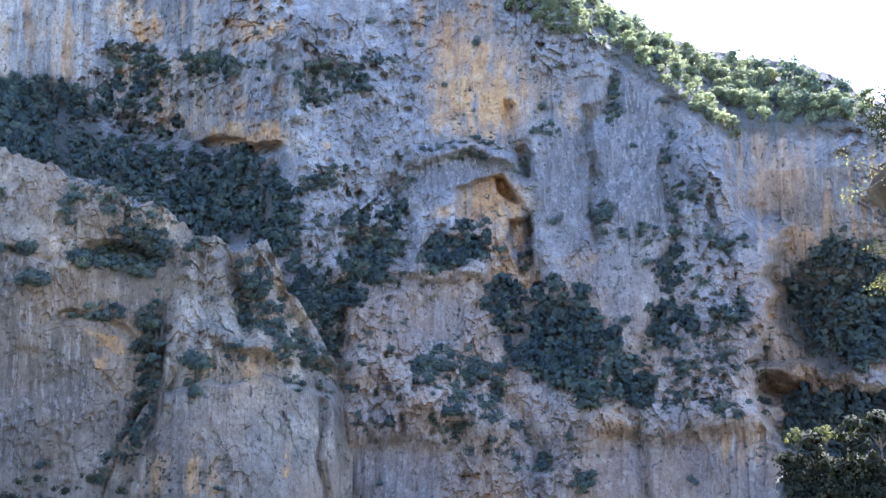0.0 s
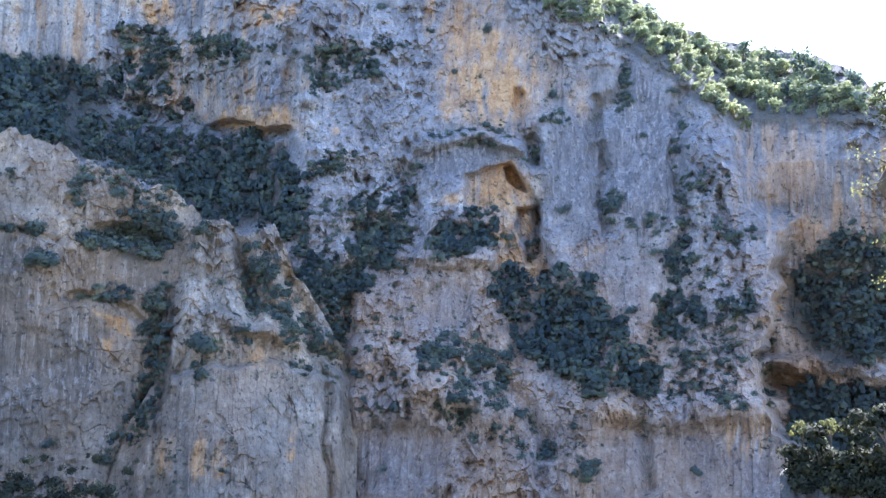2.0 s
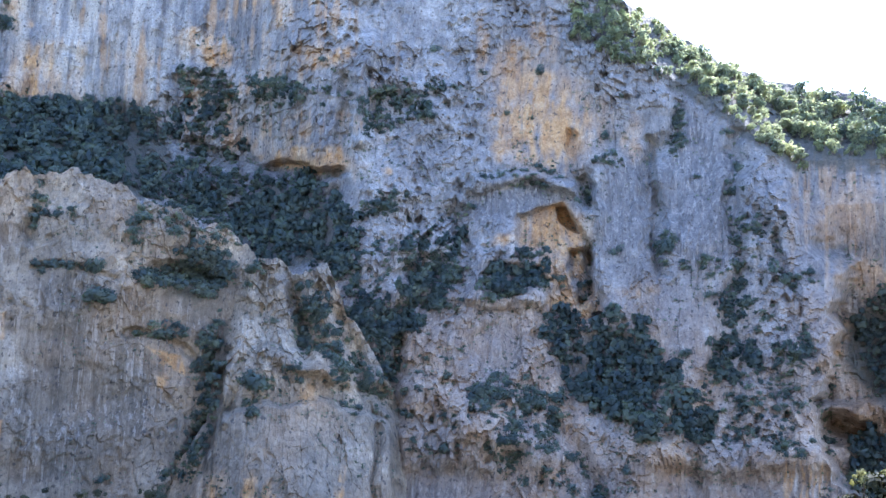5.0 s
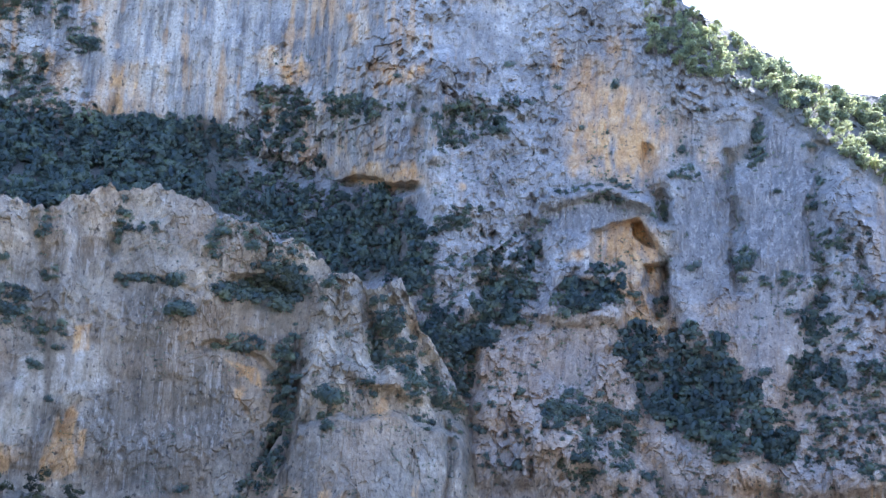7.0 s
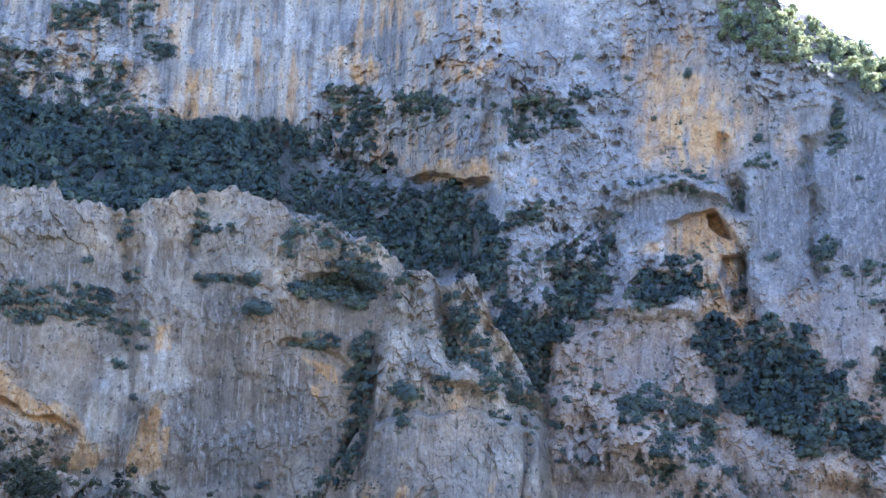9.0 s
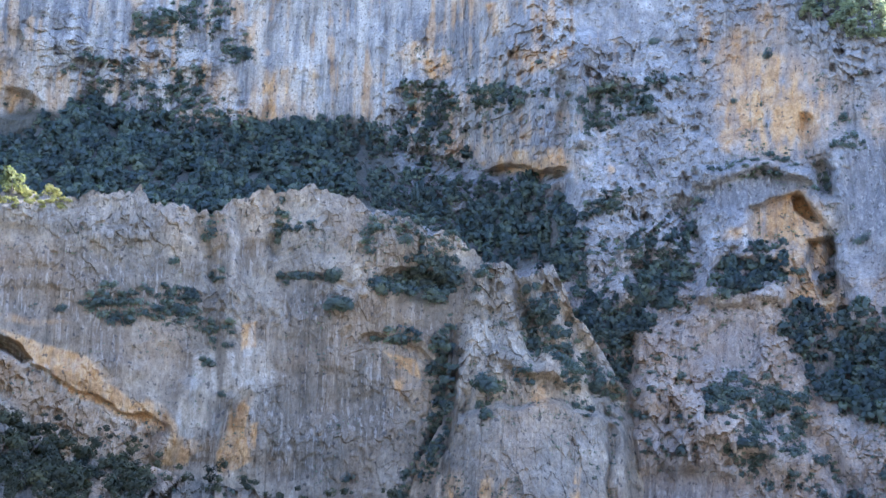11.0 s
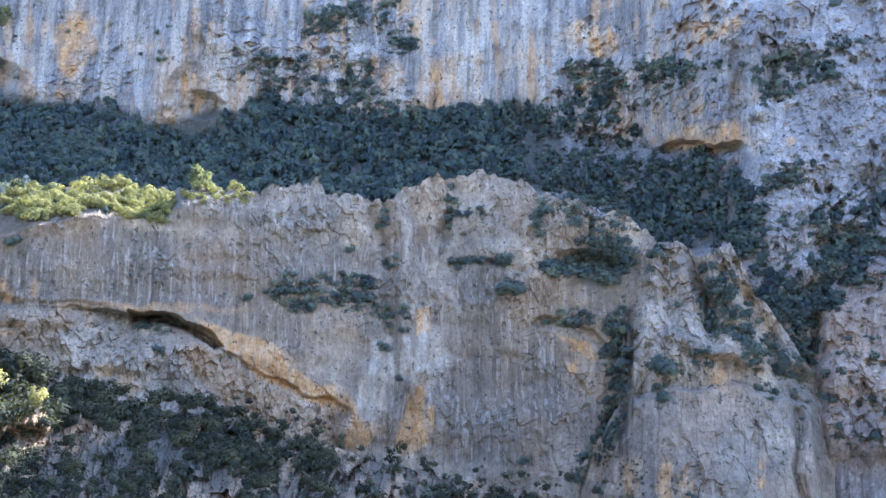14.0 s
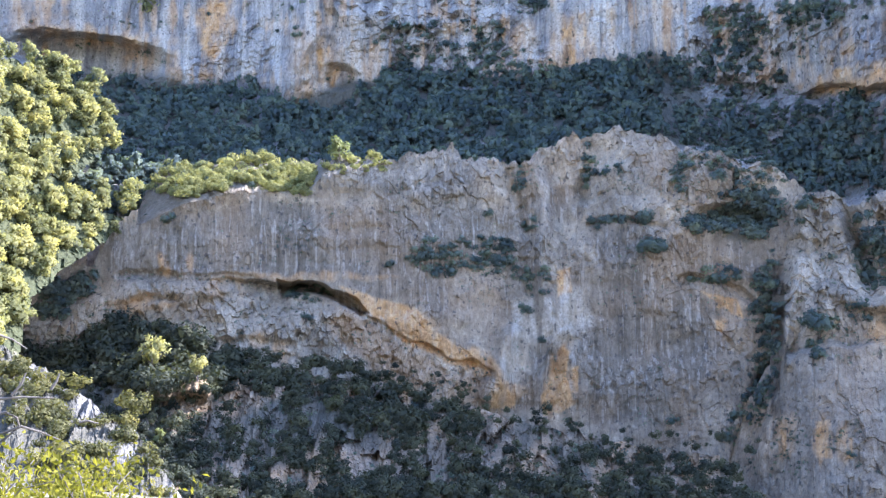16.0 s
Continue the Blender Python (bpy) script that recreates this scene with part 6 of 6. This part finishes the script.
rooted(young_tree, foot, -51.11, -6.09, 1.26)
rooted(young_tree, lower, -41.22, 9.85, 1.9, 1.2)
rooted(young_tree, foot, -56.36, -1.78, 0.67)
# shaded counterparts of the ridge oaks: shade and haze put into the leaf colour
crest_oak = plant("oak_tree", FINE_TREES[3], LEAF, 1.2, "oak tree standing on the crest, shade and haze put into its blue-green", "tree", "trees along the ridge")
for az, el, wide in ((17.16, 16.75, 1.35), (20.13, 15.62, 2.00), (21.36, 14.89, 1.87), (22.67, 14.46, 1.68), (18.54, 16.23, 1.29), (14.79, 17.25, 0.97), (13.43, 18.20, 0.84), (20.73, 14.03, 1.42), (23.11, 13.44, 1.42), (11.43, 19.42, 0.84), (9.06, 18.23, 1.10), (4.86, 20.60, 1.10), (19.29, 14.47, 1.29), (12.84, 17.14, 0.97)):
    rooted(crest_oak, upper, az, el, wide, 0.8)
ledge_shrub = plant("shrub", DENSE_SHRUBS[1], SUNNY_LEAF, 0.7, "sunlit yellow-green shrub on the cliff's rim", "shrub", "shrubs on the rim")
for az, el, wide in ((-50.91, 9.28, 1.33), (-49.96, 8.36, 2.00), (-48.70, 8.71, 2.00), (-47.43, 9.56, 2.00), (-46.31, 9.75, 1.86), (-45.50, 9.93, 1.60), (-46.78, 8.77, 1.66), (-44.19, 9.47, 1.66), (-43.03, 8.68, 1.66), (-43.52, 8.18, 1.33), (-41.88, 9.51, 1.33), (-40.55, 10.02, 1.20), (-39.21, 10.19, 1.13), (-49.32, 7.89, 1.33), (-51.51, 8.46, 1.33), (-48.06, 8.25, 1.33)):
    rooted(ledge_shrub, lower, az, el, 0.8 * wide, 0.3)

# ---- close to the camera: an overhanging outcrop, a box bush with bare twigs ----
def at(az, el, r):
    return Vector((r * math.sin(radians(az)), r * math.cos(radians(az)), EYE + r * math.tan(radians(el))))


def outcrop(az, r, heights, radii):
    """A boulder on a narrower foot, wider at the head."""
    c = at(az, 0, r)
    z = np.linspace(heights[0], heights[-1], 110)
    t = np.linspace(0, 2 * np.pi, 151)[:-1]
    rad = np.interp(z, heights, radii)[:, None] * np.ones((1, len(t)))
    u, w = np.cos(t)[None, :] * 1.6 + 0 * rad, z[:, None] + 0 * rad
    v = np.sin(t)[None, :] * 1.6 + 0 * rad
    rough = 0.14 * fbm(u * 1.1 + 0.5 * v, w * 0.9 + v, 6, 610, 0.62) + 0.10 * knobs(u * 2.1 + v, w * 1.6 + 0.4 * v, 611) - 0.14 * np.clip(1 - 6 * np.abs(perlin(u * 1.7 + v, w * 1.2, 613)), 0, 1)
    rad = np.maximum(rad * (1 + rough), 0.01)
    P = np.stack([c.x + rad * np.cos(t), c.y + rad * np.sin(t), w], -1)
    n = len(t)
    i = np.arange(P.shape[0] * n).reshape(-1, n)
    faces = np.stack([i[:-1], np.roll(i, -1, 1)[:-1], np.roll(i, -1, 1)[1:], i[1:]], -1).reshape(-1, 4)
    ob = mesh_object("rock_outcrop", P.reshape(-1, 3), faces, boulder_material(), smooth_faces=True)
    return tagged(ob, "overhanging limestone outcrop of grey-brown weathered rock", "rock")


outcrop(32.1, 13.0, [-2.5, 0.5, 2.6, 3.2, 3.5, 3.8, 4.2, 4.5], [1.4, 1.1, 1.05, 1.25, 1.5, 1.68, 1.5, 0.2])


def leafy(tips, n, length, wide, spread, rng):
    """Small pointed leaves round the tips of twigs, folded along the middle."""
    k = rng.randint(0, len(tips), n)
    p = np.array(tips)[k] + rng.normal(0, spread, (n, 3))
    way = rng.normal(size=(n, 3)) + (0, 0, 0.5)
    way /= np.linalg.norm(way, axis=1)[:, None]
    side = np.cross(way, rng.normal(size=(n, 3)))
    side /= np.linalg.norm(side, axis=1)[:, None]
    up = np.cross(way, side)
    L, W = length * rng.uniform(0.7, 1.25, (n, 1)), wide * rng.uniform(0.8, 1.2, (n, 1))
    base, end = p, p + way * L
    left, right = p + way * L * 0.5 + side * W + up * W * 0.35, p + way * L * 0.5 - side * W + up * W * 0.35
    verts = np.stack([base, left, end, right], 1).reshape(-1, 3)
    return verts, np.arange(len(verts)).reshape(-1, 4)


def box_bush(name, centre, reach, height, stems, leaves, size, mat, label, spread=0.045):
    """Stems that fork from the ground and carry small leaves."""
    rng = np.random.RandomState(len(name) + stems)
    root = new(name)
    root.location = centre
    runs, tips = [], []
    for k in range(stems):
        t = rng.uniform(0, 2 * np.pi)
        q = reach * math.sqrt(rng.uniform(0.02, 1))
        tip = np.array([q * math.cos(t), q * math.sin(t), height * rng.uniform(0.55, 1.0) * (1 - 0.35 * (q / reach) ** 2)])
        mid = tip * (0.45, 0.45, 0.6) + rng.normal(0, 0.05 * reach, 3)
        runs.append(([(0.1 * tip[0], 0.1 * tip[1], -0.05), tuple(mid), tuple(tip)], [0.010, 0.007, 0.003]))
        for j in range(7):
            f = rng.uniform(0.35, 1.0)
            start = mid + (tip - mid) * f
            end = start + rng.normal(0, 0.11, 3) + (0, 0, 0.07)
            runs.append(([tuple(start), tuple(0.5 * (start + end) + rng.normal(0, 0.01, 3)), tuple(end)], [0.004, 0.003, 0.002]))
            tips += [end, 0.5 * (start + end), 0.25 * start + 0.75 * end]
    v, f = tubes(runs)
    mesh_object("branchwork", v, f, BARK, root)
    v, f = leafy(tips, leaves, size, size * 0.27, spread, rng)
    shade_of(mesh_object("foliage", v, f, mat, root), np.full(len(v), 0.5))
    return tagged(root, label, "shrub")


spot = at(-60.5, -8.0, 4.4)
ground_z = float(ground_height(np.array([spot.x]), np.array([spot.y]))[0])
bush = box_bush("box_bush", (spot.x, spot.y, ground_z), 1.0, 1.08 - ground_z, 150, 30000, 0.034, BOX, "sunlit yellow-green box bush with small leaves and bare twigs")
for run in ((-60.33, 0.23, -59.50, -0.04, -58.89, -0.26, -58.15, -0.78), (-60.19, -4.36, -59.11, -4.11, -58.55, -4.43, -58.42, -4.88, -58.93, -5.36, -59.60, -5.85), (-59.89, -5.40, -58.31, -4.89, -57.27, -5.26, -56.38, -5.69), (-60.21, -3.78, -59.40, -3.39, -58.16, -3.34, -56.75, -3.45), (-58.86, -3.23, -58.38, -2.65, -58.17, -2.05), (-55.43, -4.79, -55.00, -4.72, -54.41, -4.89), (-56.90, -2.99, -56.63, -2.54, -56.47, -2.09)):
    az, el = run[0::2], run[1::2]
    pts = [at(a, e, 4.6) - Vector(bush.location) for a, e in zip(az, el)]
    v, f = tube(pts, list(np.linspace(0.007, 0.003, len(pts))))
    mesh_object("bare_twig", v, f, BARK, bush)

juniper_spot = at(29.2, 0, 12.6)
juniper = new("juniper")
juniper.location = (juniper_spot.x, juniper_spot.y, 4.3)
runs = [([(0, 0, -0.4), (-0.1, 0, 0.3), (-0.35, 0, 0.9)], [0.05, 0.04, 0.01])]
tips = []
rng = np.random.RandomState(5)
for k in range(60):
    tip = np.array([rng.uniform(-1.0, 0.7), rng.uniform(-0.6, 0.6), 0])
    tip[2] = rng.uniform(-0.2, 0.95) * (1 - 0.35 * abs(tip[0] + 0.35))
    runs.append(([(0.3 * tip[0], 0.3 * tip[1], 0.0), tuple(0.6 * tip + (0, 0, 0.1)), tuple(tip)], [0.018, 0.012, 0.004]))
    tips += [tip, 0.8 * tip, 0.9 * tip]
v, f = tubes(runs)
mesh_object("branchwork", v, f, BARK, juniper)
v, f = leafy(tips, 16000, 0.07, 0.012, 0.10, rng)
shade_of(mesh_object("foliage", v, f, JUNIPER_AND_SHADED, juniper), np.full(len(v), 0.5))
tagged(juniper, "dark spiky juniper growing on the outcrop", "shrub")


def sprig(run, r, n, label):
    """A thin leafy twig."""
    az, el = run[0::2], run[1::2]
    pts = [at(a, e, r) for a, e in zip(az, el)]
    root = new("leafy_twig")
    root.location = pts[0]
    pts = [p - pts[0] for p in pts]
    v, f = tube(pts, list(np.linspace(0.012, 0.003, len(pts))))
    mesh_object("twig", v, f, BARK, root)
    tips = [np.array(pts[i]) * (1 - q) + np.array(pts[i + 1]) * q for i in range(len(pts) - 1) for q in (0.2, 0.5, 0.8, 1.0)]
    v, f = leafy(tips[2:], 3 * n, 0.028, 0.009, 0.06, np.random.RandomState(n))
    shade_of(mesh_object("foliage", v, f, SUNNY_LEAF, root), np.full(len(v), 0.5))
    return tagged(root, label, "twig", "twigs on the outcrop")


sprig((24.89, 10.32, 24.07, 10.81, 23.23, 11.21, 22.44, 11.61), 12.5, 26, "thin twig with sunlit yellow-green leaves")
sprig((24.59, 10.04, 23.87, 9.64, 23.14, 9.38, 22.56, 9.27), 12.5, 34, "thin twig with sunlit yellow-green leaves")
sprig((25.53, 6.65, 24.82, 6.39, 24.12, 6.27), 12.5, 40, "thin twig with sunlit yellow-green leaves")
sprig((25.70, 4.84, 24.73, 4.58, 23.98, 4.45), 12.5, 60, "thin twig with sunlit yellow-green leaves")
